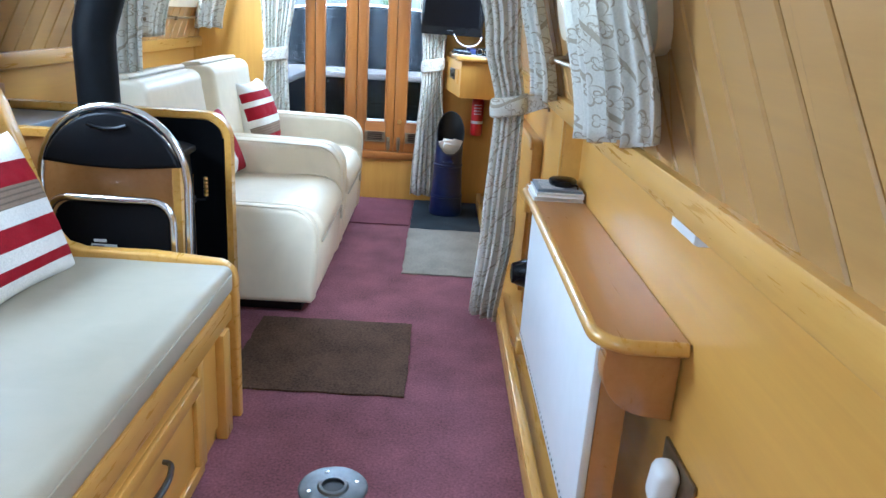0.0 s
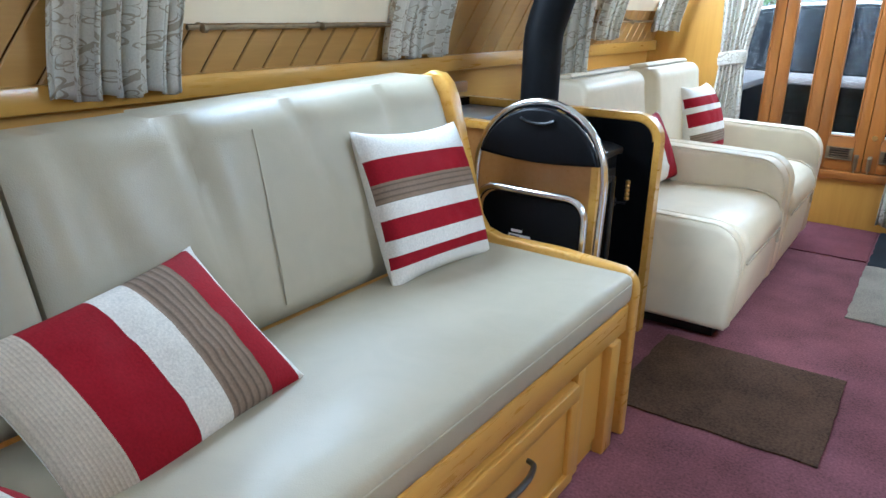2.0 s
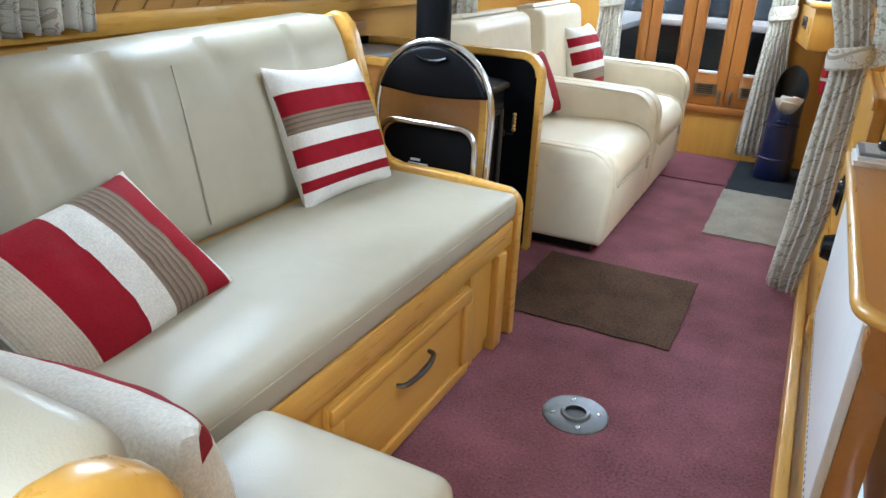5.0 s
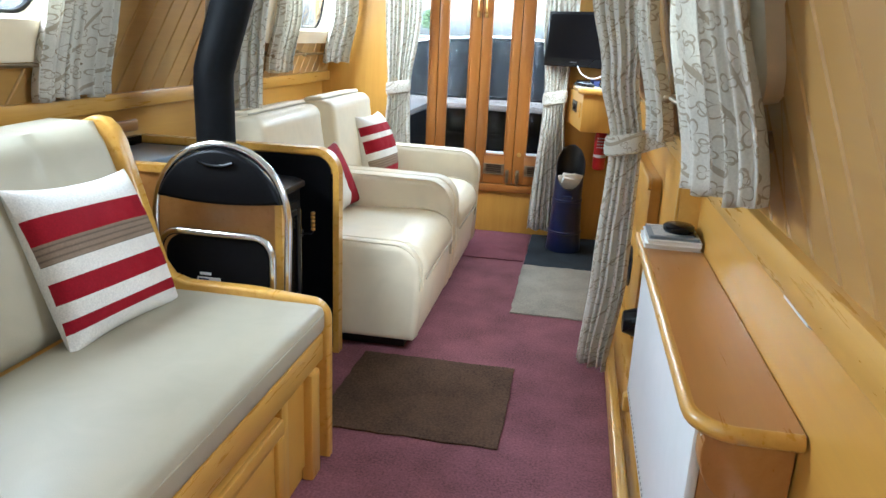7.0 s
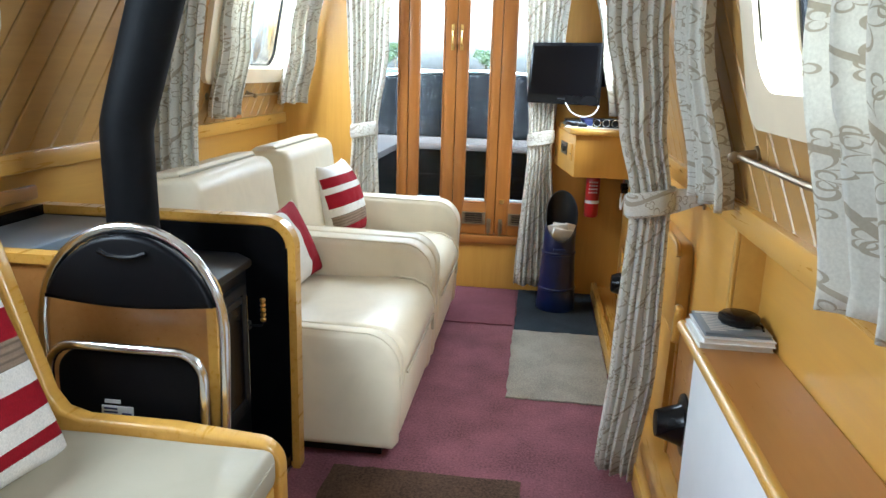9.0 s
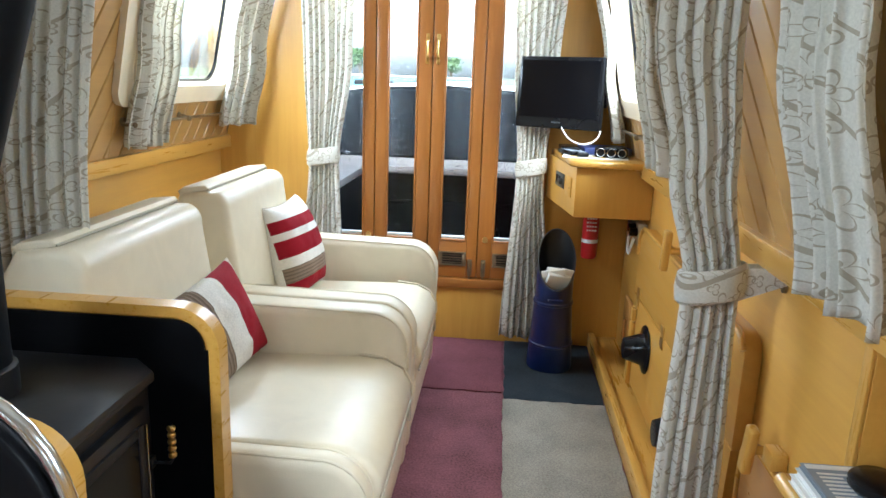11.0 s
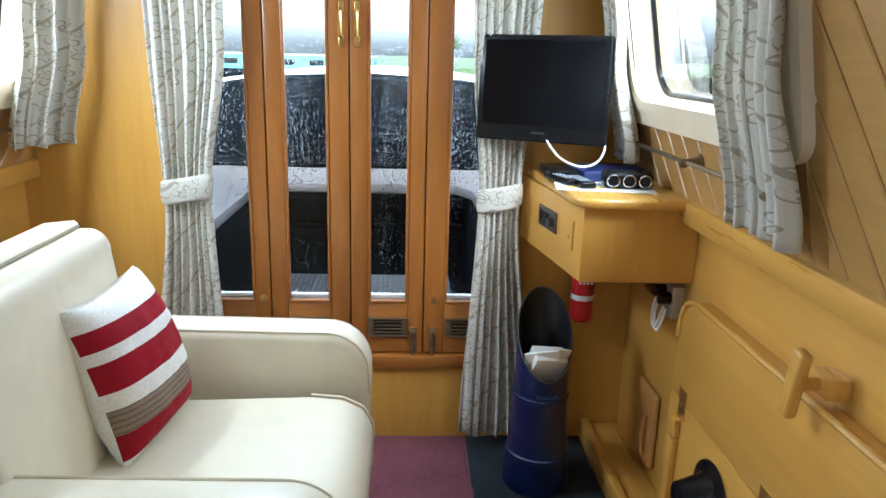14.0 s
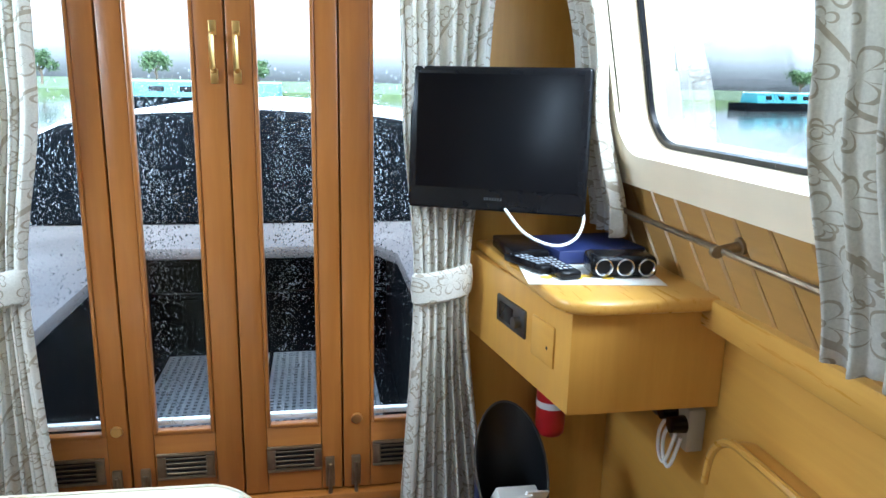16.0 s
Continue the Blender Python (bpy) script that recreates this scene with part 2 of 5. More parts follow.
RED_PAINT = plain("red_paint", (0.45, 0.012, 0.015), 0.3, 0, 0.3, 0.1, 20, 0.0)
PAPER = plain("paper", (0.75, 0.73, 0.68), 0.8, 0, 0, 0.05, 40, 0.05)
YELLOW = plain("yellow_ink", (0.75, 0.50, 0.05), 0.7, 0, 0, 0.1, 40, 0)
GREY_INK = plain("grey_ink", (0.25, 0.27, 0.30), 0.7, 0, 0, 0.1, 40, 0)
BLUE_PL = plain("dark_blue_plastic", (0.02, 0.03, 0.11), 0.4, 0, 0, 0.1, 40, 0)
DECK = plain("wet_grey_deck", (0.135, 0.12, 0.113), 0.5, 0, 0, 0.45, 140, 0.3, 4)
BLACK_HULL = plain("wet_black_paint", (0.0035, 0.0042, 0.0052), 0.5, 0, 0.0, 0.4, 25, 0.1)
GRATE = plain("galvanised_grating", (0.36, 0.38, 0.40), 0.4, 0.6, 0, 0.25, 60, 0.1)
WATER = plain("canal_water", (0.10, 0.11, 0.10), 0.08, 0, 0, 0.2, 1.5, 0.35)
BANK = plain("grass_bank", (0.07, 0.10, 0.035), 0.9, 0, 0, 0.4, 2, 0.3)
LEAF = plain("foliage", (0.06, 0.10, 0.035), 0.8, 0, 0, 0.4, 3, 0.2)
BARK = plain("bark", (0.12, 0.09, 0.06), 0.9, 0, 0, 0.3, 10, 0.4)
TEAL = plain("teal_boat_paint", (0.05, 0.20, 0.22), 0.35, 0, 0.2, 0.15, 5, 0)
SLATE = plain("grey_boat_paint", (0.22, 0.26, 0.30), 0.35, 0, 0.2, 0.15, 5, 0)
GLASS = glass_mat()
DROP = plain("water_drop", (0.75, 0.78, 0.80), 0.05, 0, 0, 0.02, 10, 0)
for dull in (BLACK_VINYL, FLUE, BLACK_TILE, BLACK_GLOSS, SCREEN, BLACK_HULL):
    dull.node_tree.nodes["Principled BSDF"].inputs["Specular IOR Level"].default_value = 0.22
for matt in (FLUE, BLACK_VINYL, BLACK_TILE):
    matt.node_tree.nodes["Principled BSDF"].inputs["Specular IOR Level"].default_value = 0.12
BLACK_HULL.node_tree.nodes["Principled BSDF"].inputs["Specular IOR Level"].default_value = 0.01
# backing wood darkened so the shade in the board grooves is in its colour
GROOVE_SHADE = wood("groove_shade_backing", (0.10, 0.045, 0.014), (0.16, 0.075, 0.022), "y", 0.5, 0.0)
CEIL = plain("white_ceiling_boards", (0.74, 0.70, 0.60), 0.5, 0, 0, 0.05, 8, 0.03)
DROP.node_tree.nodes["Principled BSDF"].inputs["Transmission Weight"].default_value = 1.0


# ---- mesh helpers ----
def box(lo, hi, bev=0.0, seg=2):
    bm = bmesh.new()
    bmesh.ops.create_cube(bm, size=1.0)
    for v in bm.verts:
        v.co = Vector([(l + h) / 2 + c * (h - l) for l, h, c in zip(lo, hi, v.co)])
    if bev:
        bmesh.ops.bevel(bm, geom=bm.edges[:], offset=bev, segments=seg, affect="EDGES", profile=0.5)
    return bm


def prism(poly, axis, a, b, bev=0.0, seg=2):
    """A flat outline pushed along an axis; outline pairs are (x, z) for y, (y, z) for x, (x, y) for z."""
    bm = bmesh.new()
    put = {"y": lambda p, k: (p[0], k, p[1]), "x": lambda p, k: (k, p[0], p[1]), "z": lambda p, k: (p[0], p[1], k)}[axis]
    v0, v1 = [bm.verts.new(put(p, a)) for p in poly], [bm.verts.new(put(p, b)) for p in poly]
    n = len(poly)
    caps = [bm.faces.new(v0), bm.faces.new(v1)]
    for i in range(n):
        bm.faces.new((v0[i], v0[(i + 1) % n], v1[(i + 1) % n], v1[i]))
    bmesh.ops.recalc_face_normals(bm, faces=bm.faces[:])
    if bev:
        edges = [e for f in caps for e in f.edges]
        bmesh.ops.bevel(bm, geom=edges, offset=bev, segments=seg, affect="EDGES", profile=0.5)
    return bm


def tube(points, r, sides=10, closed=False):
    bm = bmesh.new()
    pts = [Vector(p) for p in points]
    rings, n = [], len(pts)
    up = None
    for i, p in enumerate(pts):
        a = pts[(i - 1) % n] if closed or i else p
        b = pts[(i + 1) % n] if closed or i < n - 1 else p
        d = (b - a).normalized()
        if up is None:
            up = d.orthogonal().normalized()
        up = (up - d * up.dot(d)).normalized()
        side = d.cross(up)
        rr = r(i / max(1, n - 1)) if callable(r) else r
        rings.append([bm.verts.new(p + rr * (math.cos(k) * up + math.sin(k) * side)) for k in (2 * math.pi * j / sides for j in range(sides))])
    for i in range(n if closed else n - 1):
        A, B = rings[i], rings[(i + 1) % n]
        for j in range(sides):
            bm.faces.new((A[j], A[(j + 1) % sides], B[(j + 1) % sides], B[j]))
    if not closed:
        bm.faces.new(rings[0][::-1])
        bm.faces.new(rings[-1])
    return bm


def curve(points, n=6):
    """A smooth line through points."""
    P = [Vector(p) for p in points]
    P = [P[0]] + P + [P[-1]]
    out = []
    for a, b, c, d in zip(P, P[1:], P[2:], P[3:]):
        for k in range(n):
            t = k / n
            out.append(0.5 * ((2 * b) + (c - a) * t + (2 * a - 5 * b + 4 * c - d) * t * t + (3 * b - a - 3 * c + d) * t ** 3))
    return out + [P[-1]]


def lathe(profile, centre, axis="z", sides=24):
    bm = bmesh.new()
    rings = []
    for r, h in profile:
        ring = []
        for j in range(sides):
            a = 2 * math.pi * j / sides
            c, s = r * math.cos(a), r * math.sin(a)
            p = {"z": (c, s, h), "x": (h, c, s), "y": (c, h, s)}[axis]
            ring.append(bm.verts.new(Vector(centre) + Vector(p)))
        rings.append(ring)
    for A, B in zip(rings, rings[1:]):
        for j in range(sides):
            bm.faces.new((A[j], A[(j + 1) % sides], B[(j + 1) % sides], B[j]))
    if profile[0][0] > 1e-4:
        bm.faces.new(rings[0])
    if profile[-1][0] > 1e-4:
        bm.faces.new(rings[-1])
    bmesh.ops.remove_doubles(bm, verts=bm.verts[:], dist=1e-5)
    return bm


def join(*bms):
    out = bmesh.new()
    for b in bms:
        me = bpy.data.meshes.new("tmp")
        b.to_mesh(me)
        out.from_mesh(me)
        bpy.data.meshes.remove(me)
        b.free()
    return out


def turn(bm, m):
    bm.transform(m)
    return bm


def finish(name, bm, mats, parent=None, base=(0, 0, 0), sharp=38.0):
    """Turns a bmesh in world metres into an object whose origin is base."""
    if not isinstance(mats, (list, tuple)):
        mats = [mats]
    bmesh.ops.recalc_face_normals(bm, faces=bm.faces[:])
    for f in bm.faces:
        f.smooth = True
    for e in bm.edges:
        if len(e.link_faces) == 2 and e.calc_face_angle(0) > radians(sharp):
            e.smooth = False
    if parent is not None:
        base = parent.matrix_basis.translation
        if parent.parent is not None:
            base = base + parent.parent.matrix_basis.translation
    bm.transform(Matrix.Translation(-Vector(base)))
    me = bpy.data.meshes.new(name)
    bm.to_mesh(me)
    bm.free()
    for m in mats:
        me.materials.append(m)
    ob = new(name, me)
    if parent is not None:
        ob.parent = parent
    else:
        ob.matrix_basis = Matrix.Translation(base)
    return ob


def thing(name, base, label, category, group=""):
    e = new(name)
    e.empty_display_size = 0.05
    e.matrix_basis = Matrix.Translation(base)
    return tagged(e, label, category, group)


def solid(name, bm, mats, base, label, category, group=""):
    return tagged(finish(name, bm, mats, None, base), label, category, group)


def struct(name, bm, mats, label=""):
    return tagged(finish(name, bm, mats), label, "", "", "structure")


def arc(cx, cy, r, a0, a1, n=6):
    return [(cx + r * math.cos(radians(a0 + (a1 - a0) * i / n)), cy + r * math.sin(radians(a0 + (a1 - a0) * i / n))) for i in range(n + 1)]


# ---- the cabin's section ----
FRONT, AFT, ROOF = 5.08, -2.6, 1.90
WALL = 0.36 - MID            # half width at the lower wall
FOOT = 0.325 - MID           # half width where the upper wall starts
SILL = 0.93
LEAN_IN = math.hypot(1, 0.2)


def side_pt(sx, y, v, w):
    """A point on the sloping upper wall: v up the slope from its foot, w inward from it."""
    x = FOOT - (0.2 * v + w) / LEAN_IN
    z = SILL + (v - 0.2 * w) / LEAN_IN
    return Vector((MID + sx * x, y, z))


def slope_box(sx, y0, y1, v0, v1, w0, w1, bev=0.0):
    bm = box((y0, v0, w0), (y1, v1, w1), bev)
    for p in bm.verts:
        p.co = side_pt(sx, *p.co)
    return bm


VTOP = (ROOF - SILL) * LEAN_IN
# first two on each side are unseen, added aft to let light in
WINDOWS = {1: [(-2.0, -1.2), (-0.4, 0.4), (1.78, 2.46), (4.12, 4.84)], -1: [(-2.0, -1.2), (-0.4, 0.4), (1.86, 2.56), (4.14, 4.90)]}
WV0, WV1 = 0.275, 0.76       # glass, up the slope

floor = struct("floor", box((MID - 1.0, AFT, -0.08), (MID + 1.0, FRONT + 0.06, 0.0)), CARPET, "worn maroon carpet on the cabin floor")
ceiling = struct("ceiling", box((MID - 0.85, AFT, ROOF), (MID + 0.85, FRONT + 0.06, ROOF + 0.05)), CEIL, "pale boarded cabin ceiling")
struct("wall_aft", box((MID - 1.0, AFT - 0.06, 0.0), (MID + 1.0, AFT, ROOF)), PLY_Z, "varnished plywood bulkhead")

for sx, side in ((1, "starboard"), (-1, "port")):
    x0, x1 = MID + sx * WALL, MID + sx * (WALL + 0.05)
    if sx > 0:
        low = join(box((x0, 2.87, 0.0), (x0 + .10, FRONT, SILL + .02), .002), box((x0 + .06, AFT, 0.0), (x0 + .10, 2.87, SILL + .02)))
    else:
        low = box((x1, AFT, 0.0), (x0, FRONT, SILL + 0.02))
    struct("wall_" + side, low, PLY, "honey varnished plywood lower wall")
    rects, prev = [], AFT
    for a, b in WINDOWS[sx]:
        rects += [(prev, a - .045, 0, VTOP), (a - .045, b + .045, 0, WV0 - .045), (a - .045, b + .045, WV1 + .045, VTOP)]
        prev = b + .045
    rects.append((prev, FRONT, 0, VTOP))
    # dark colour here paints the shade seen between the boards
    struct("wall_upper_" + side, join(*[slope_box(sx, a, b, c, d, -0.05, -0.009) for a, b, c, d in rects]), GROOVE_SHADE, "backing of the boarded upper wall, coloured dark as groove shade")
    # cap rail over the gunwale
    xa, xb = MID + sx * (WALL - 0.055), MID + sx * (WALL + (0.058 if sx > 0 else -0.002))
    struct("trim", box((min(xa, xb), AFT, SILL - 0.044), (max(xa, xb), FRONT - 0.002, SILL + 0.012), 0.006), TRIM, "varnished wooden rail along the wall")

# front bulkhead round the doors
D0, D1, DZ0, DZ1 = -1.085, -0.055, 0.31, 1.80
def bulkhead(x0, x1, z0, z1):
    return box((x0, FRONT, z0), (x1, FRONT + 0.05, z1))
struct("wall_front", join(bulkhead(MID - 1.0, D0 - .03, 0, ROOF), bulkhead(D1 + .03, MID + 1.0, 0, ROOF), bulkhead(D0 - .03, D1 + .03, DZ1 + .03, ROOF), bulkhead(D0 - .03, D1 + .03, 0, DZ0 - .05)), PLY_Z, "varnished plywood front bulkhead")
struct("door_sill", box((D0 - .03, FRONT - 0.018, DZ0 - .05), (D1 + .03, FRONT + 0.055, DZ0 - .004), 0.006), DOORWOOD_X, "dark varnished door sill")
struct("door_frame", join(box((D0 - .03, FRONT - 0.012, DZ0 - .004), (D0 - .003, FRONT + .052, DZ1 + .03), .004), box((D1 + .003, FRONT - 0.012, DZ0 - .004), (D1 + .03, FRONT + .052, DZ1 + .03), .004), box((D0 - .003, FRONT - 0.012, DZ1 + .003), (D1 + .003, FRONT + .052, DZ1 + .03), .004)), DOORWOOD, "varnished door frame")

# ---- four narrow glazed door leaves ----
LEAVES = [(-1.082, -0.824), (-0.820, -0.566), (-0.562, -0.328), (-0.324, -0.058)]
PANES = [(-1.02, -0.872), (-0.768, -0.628), (-0.508, -0.378), (-0.258, -0.115)]
for i, ((a, b), (p, q)) in enumerate(zip(LEAVES, PANES)):
    leaf = tagged(new("door_%d" % (i + 1)), "tall varnished hardwood door leaf with one narrow wet pane", "door", "front door leaves", "structure")
    leaf.matrix_basis = Matrix.Translation((a, FRONT, DZ0))
    y0, y1 = FRONT + 0.004, FRONT + 0.040
    finish("stile", box((a, y0, DZ0), (p, y1, DZ1), 0.004), DOORWOOD, leaf)
    finish("stile", box((q, y0, DZ0), (b, y1, DZ1), 0.004), DOORWOOD, leaf)
    finish("rail", box((p, y0 + .002, DZ0), (q, y1, 0.485), 0.003), DOORWOOD_X, leaf)
    finish("rail", box((p, y0 + .002, DZ1 - 0.09), (q, y1, DZ1), 0.003), DOORWOOD_X, leaf)
    bead = [box((p, y0 - .003, .485), (p + .009, y0 + .018, DZ1 - .09), .003), box((q - .009, y0 - .003, .485), (q, y0 + .018, DZ1 - .09), .003), box((p + .009, y0 - .003, .485), (q - .009, y0 + .018, .494), .003)]
    finish("glazing_bead", join(*bead), DOORWOOD, leaf)
    finish("weather_bar", box((p, FRONT + .043, .487), (q, FRONT + .062, .502), .004), WHITE_MET, leaf)
    g = finish("pane", box((p + .001, FRONT + .024, .487), (q - .001, FRONT + .028, DZ1 - .091)), GLASS, leaf)
    g.visible_shadow = False
    # louvred brass vent with dark slots
    vx0, vx1 = (p + q) / 2 - 0.066, (p + q) / 2 + 0.066
    finish("vent", join(box((vx0, FRONT - .002, .366), (vx1, FRONT + .006, .374), .002), box((vx0, FRONT - .002, .426), (vx1, FRONT + .006, .434), .002), box((vx0, FRONT - .002, .374), (vx0 + .02, FRONT + .006, .426), .002), box((vx1 - .02, FRONT - .002, .374), (vx1, FRONT + .006, .426), .002),
           *[turn(box((vx0 + .02, -.001, -.004), (vx1 - .02, .001, .004)), Matrix.Translation((0, FRONT + .002, .381 + .0125 * k)) @ pose(0, 0, 0, 35)) for k in range(4)]), BRONZE, leaf)
    finish("vent_back", box((vx0 + .004, FRONT + .0045, .370), (vx1 - .004, FRONT + .0055, .430)), BLACK_IRON, leaf)
    if i in (0, 3):
        kx = (q + b) / 2 if i == 0 else (a + p) / 2
        finish("keyhole_plate", join(lathe([(0, -.003), (.012, -.003), (.014, .004)], (kx, FRONT, .498), "y", 16), box((kx - .003, FRONT - .0045, .49), (kx + .003, FRONT - .002, .505))), BRASS, leaf)
    else:
        hx = b - 0.022 if i == 1 else a + 0.022
        pts = [(hx, FRONT + .004, 1.40), (hx, FRONT - .022, 1.392), (hx, FRONT - .027, 1.36), (hx, FRONT - .022, 1.328), (hx, FRONT + .004, 1.32)]
        finish("handle", join(tube(pts, .006, 8), box((hx - .008, FRONT - .002, 1.395), (hx + .008, FRONT + .005, 1.425), .002), box((hx - .008, FRONT - .002, 1.295), (hx + .008, FRONT + .005, 1.325), .002)), BRASS, leaf)
    bx = b - 0.03 if i in (0, 2) else a + 0.03
    finish("bolt", join(box((bx - .011, FRONT - .006, DZ0 + .01), (bx + .011, FRONT + .005, .40), .003), tube([(bx, FRONT - .01, DZ0 - .02), (bx, FRONT - .01, .385)], .005, 8)), BRONZE, leaf)

# strips added outside the leaf joints to keep daylight out of the gaps
for xs in (-0.822, -0.564, -0.326):
    struct("trim", box((xs - .014, FRONT + .0405, DZ0), (xs + .014, FRONT + .050, DZ1), .002), DOORWOOD, "added wooden strip blocking daylight at the joint of two door leaves")

# ---- windows: cream surround, black rounded frame, pane ----
def rounded(y0, y1, v0, v1, r, n=6):
    return arc(y1 - r, v1 - r, r, 0, 90, n) + arc(y0 + r, v1 - r, r, 90, 180, n) + arc(y0 + r, v0 + r, r, 180, 270, n) + arc(y1 - r, v0 + r, r, 270, 360, n)


def ring_solid(sx, inner, outer, w0, w1, wi):
    """A band between two outlines; wi is the depth at the inner edge."""
    bm = bmesh.new()
    rows = [[bm.verts.new(side_pt(sx, y, v, w)) for y, v in o] for o, w in ((outer, w0), (outer, w1), (inner, w1), (inner, wi))]
    n = len(inner)
    for A, B in zip(rows, rows[1:]):
        for j in range(n):
            bm.faces.new((A[j], A[(j + 1) % n], B[(j + 1) % n], B[j]))
    return bm


k = 0
for sx in (1, -1):
    for a, b in WINDOWS[sx]:
        k += 1
        w = tagged(new("window_%d" % k), "long cabin window with rounded corners and cream painted surround", "window", "cabin windows", "structure")
        w.matrix_basis = Matrix.Translation(side_pt(sx, (a + b) / 2, WV0, 0))
        low = 0.05 if (sx < 0 and a < 3) else 0.0
        out = rounded(a - 0.13, b + 0.13, WV0 - 0.09 - low, WV1 + 0.09, 0.06)
        mid_o = rounded(a - 0.022, b + 0.022, WV0 - 0.022, WV1 + 0.022, 0.083)
        inn = rounded(a - 0.012, b + 0.012, WV0 - 0.012, WV1 + 0.012, 0.08)
        finish("surround", ring_solid(sx, mid_o, out, -0.009, 0.022, -0.045), CREAM, w, sharp=25)
        finish("frame", ring_solid(sx, inn, rounded(a - 0.035, b + 0.035, WV0 - 0.035, WV1 + 0.035, 0.085), -0.05, -0.041, -0.052), BLACK_GLOSS, w)
        finish("moulding", ring_solid(sx, mid_o, rounded(a - 0.05, b + 0.05, WV0 - 0.05, WV1 + 0.05, 0.08), 0.022, 0.030, 0.018), CREAM, w)
        bm = bmesh.new()
        bm.faces.new([bm.verts.new(side_pt(sx, y, v, -0.046)) for y, v in inn])
        bmesh.ops.solidify(bm, geom=bm.faces[:], thickness=0.004)
        g = finish("pane", bm, GLASS, w)
        g.visible_shadow = False

# curtain rods below the windows
for sx in (1, -1):
    for a, b in WINDOWS[sx][2:]:
        e = min(b + 0.2, FRONT - .01)
        rod = thing("curtain_rod", side_pt(sx, (a + b) / 2, 0.11, 0.04), "thin bronze rod holding curtains to the sloping wall", "curtain rod", "curtain rods")
        finish("rod", tube([side_pt(sx, a - 0.08, 0.13, 0.036), side_pt(sx, e, 0.13, 0.036)], 0.006, 8), BRONZE, rod)
        for yy in (a - 0.04, (a + b) / 2, e - 0.04):
            p, q = side_pt(sx, yy, 0.13, -0.002), side_pt(sx, yy, 0.13, 0.044)
            finish("bracket", join(tube([p, p.lerp(q, .15), p.lerp(q, .16), q], lambda u: .015 if u < .4 else .009, 10), lathe([(0, -.01), (.011, -.004), (.011, .006), (0, .01)], q, "y", 10)), BRONZE, rod)


# ---- curtains ----
def curtain(name, rows, amp, folds, label, seed=0, slant=0.0, nz=40, nu=110, group="window curtains"):
    """rows: (z, plan start, plan end, depth of folds) from the top down."""
    rng = random.Random(seed)
    ph = [rng.uniform(0, 6.28) for _ in range(5)]
    bm = bmesh.new()
    uvl = bm.loops.layers.uv.new("UVMap")
    zs = [r[0] for r in rows]
    grid = []
    wide = max((Vector(r[2]) - Vector(r[1])).length for r in rows)
    cloth = max(1.2 * wide, folds * 0.045)
    for i in range(nz + 1):
        s = i / nz
        z = zs[0] + (zs[-1] - zs[0]) * s
        j = max(k for k in range(len(rows) - 1) if rows[k][0] >= z - 1e-6)
        A, B = rows[j], rows[j + 1]
        f = min(1, max(0, (A[0] - z) / (A[0] - B[0])))
        f = f * f * (3 - 2 * f)
        p0, p1 = Vector(A[1]).lerp(Vector(B[1]), f), Vector(A[2]).lerp(Vector(B[2]), f)
        am = amp * (A[3] + (B[3] - A[3]) * f)
        d = p1 - p0
        nrm = Vector((-d.y, d.x)).normalized()
        line = []
        for q in range(nu + 1):
            u = q / nu
            w = 2 * math.pi * folds * (u + 0.018 * math.sin(6.3 * u * 2 + ph[0]) + 0.012 * math.sin(5 * s + ph[1] + 9 * u))
            off = am * (math.sin(w) + 0.32 * math.sin(2.13 * w + ph[2]) * (0.5 + s) + 0.25 * math.sin(0.37 * w + ph[3]))
            p = p0 + d * (u + 0.25 / folds * 0.35 * math.sin(2 * w)) + nrm * off
            zz = z + slant * (u - .5) * s + (0.006 * math.sin(w * 0.5 + ph[4]) if i == nz else 0)
            line.append((bm.verts.new((p.x, p.y, zz)), (u * cloth, zz)))
        grid.append(line)
    for A, B in zip(grid, grid[1:]):
        for q in range(nu):
            quad = (A[q], A[q + 1], B[q + 1], B[q])
            fc = bm.faces.new([v for v, _ in quad])
            for lp, (_, uv) in zip(fc.loops, quad):
                lp[uvl].uv = uv
    base = ((rows[-1][1][0] + rows[-1][2][0]) / 2, (rows[-1][1][1] + rows[-1][2][1]) / 2, zs[-1])
    ob = finish(name, bm, CURTAIN, None, base, sharp=180)
    so = ob.modifiers.new("thickness", "SOLIDIFY")
    so.thickness = 0.0025
    return tagged(ob, label, "curtain", group)


def window_curtain(sx, y0, y1, zb, seed, folds=6, twist=0.0, slant=0.0):
    def at(z, y, extra):
        return (side_pt(sx, 0, (z - SILL) * LEAN_IN, 0.055 + extra).x, y)
    rows = [(z, at(z, y0, 0), at(z, y1, twist), k) for z, k in ((1.78, 0.7), (1.3, 0.9), (zb, 1.1))]
    return curtain("curtain", rows, 0.017, folds, "cream window curtain printed with tan scrolling vines", seed, slant)


window_curtain(1, 4.83, 5.00, 1.00, 1, 4)
window_curtain(1, 3.98, 4.23, 0.975, 2, 5)
window_curtain(1, 2.70, 2.96, 0.93, 3, 5)
window_curtain(1, 1.58, 2.10, 0.955, 4, 5, 0.0, -0.07)
window_curtain(-1, 4.84, 5.03, 1.00, 5, 4, 0.08)
window_curtain(-1, 4.07, 4.31, 0.97, 6, 5)
window_curtain(-1, 2.50, 2.82, 0.95, 7, 6)
window_curtain(-1, 1.46, 1.76, 0.91, 8, 6)
TIED = "floor length cream vine-print curtain gathered by a tie-back"
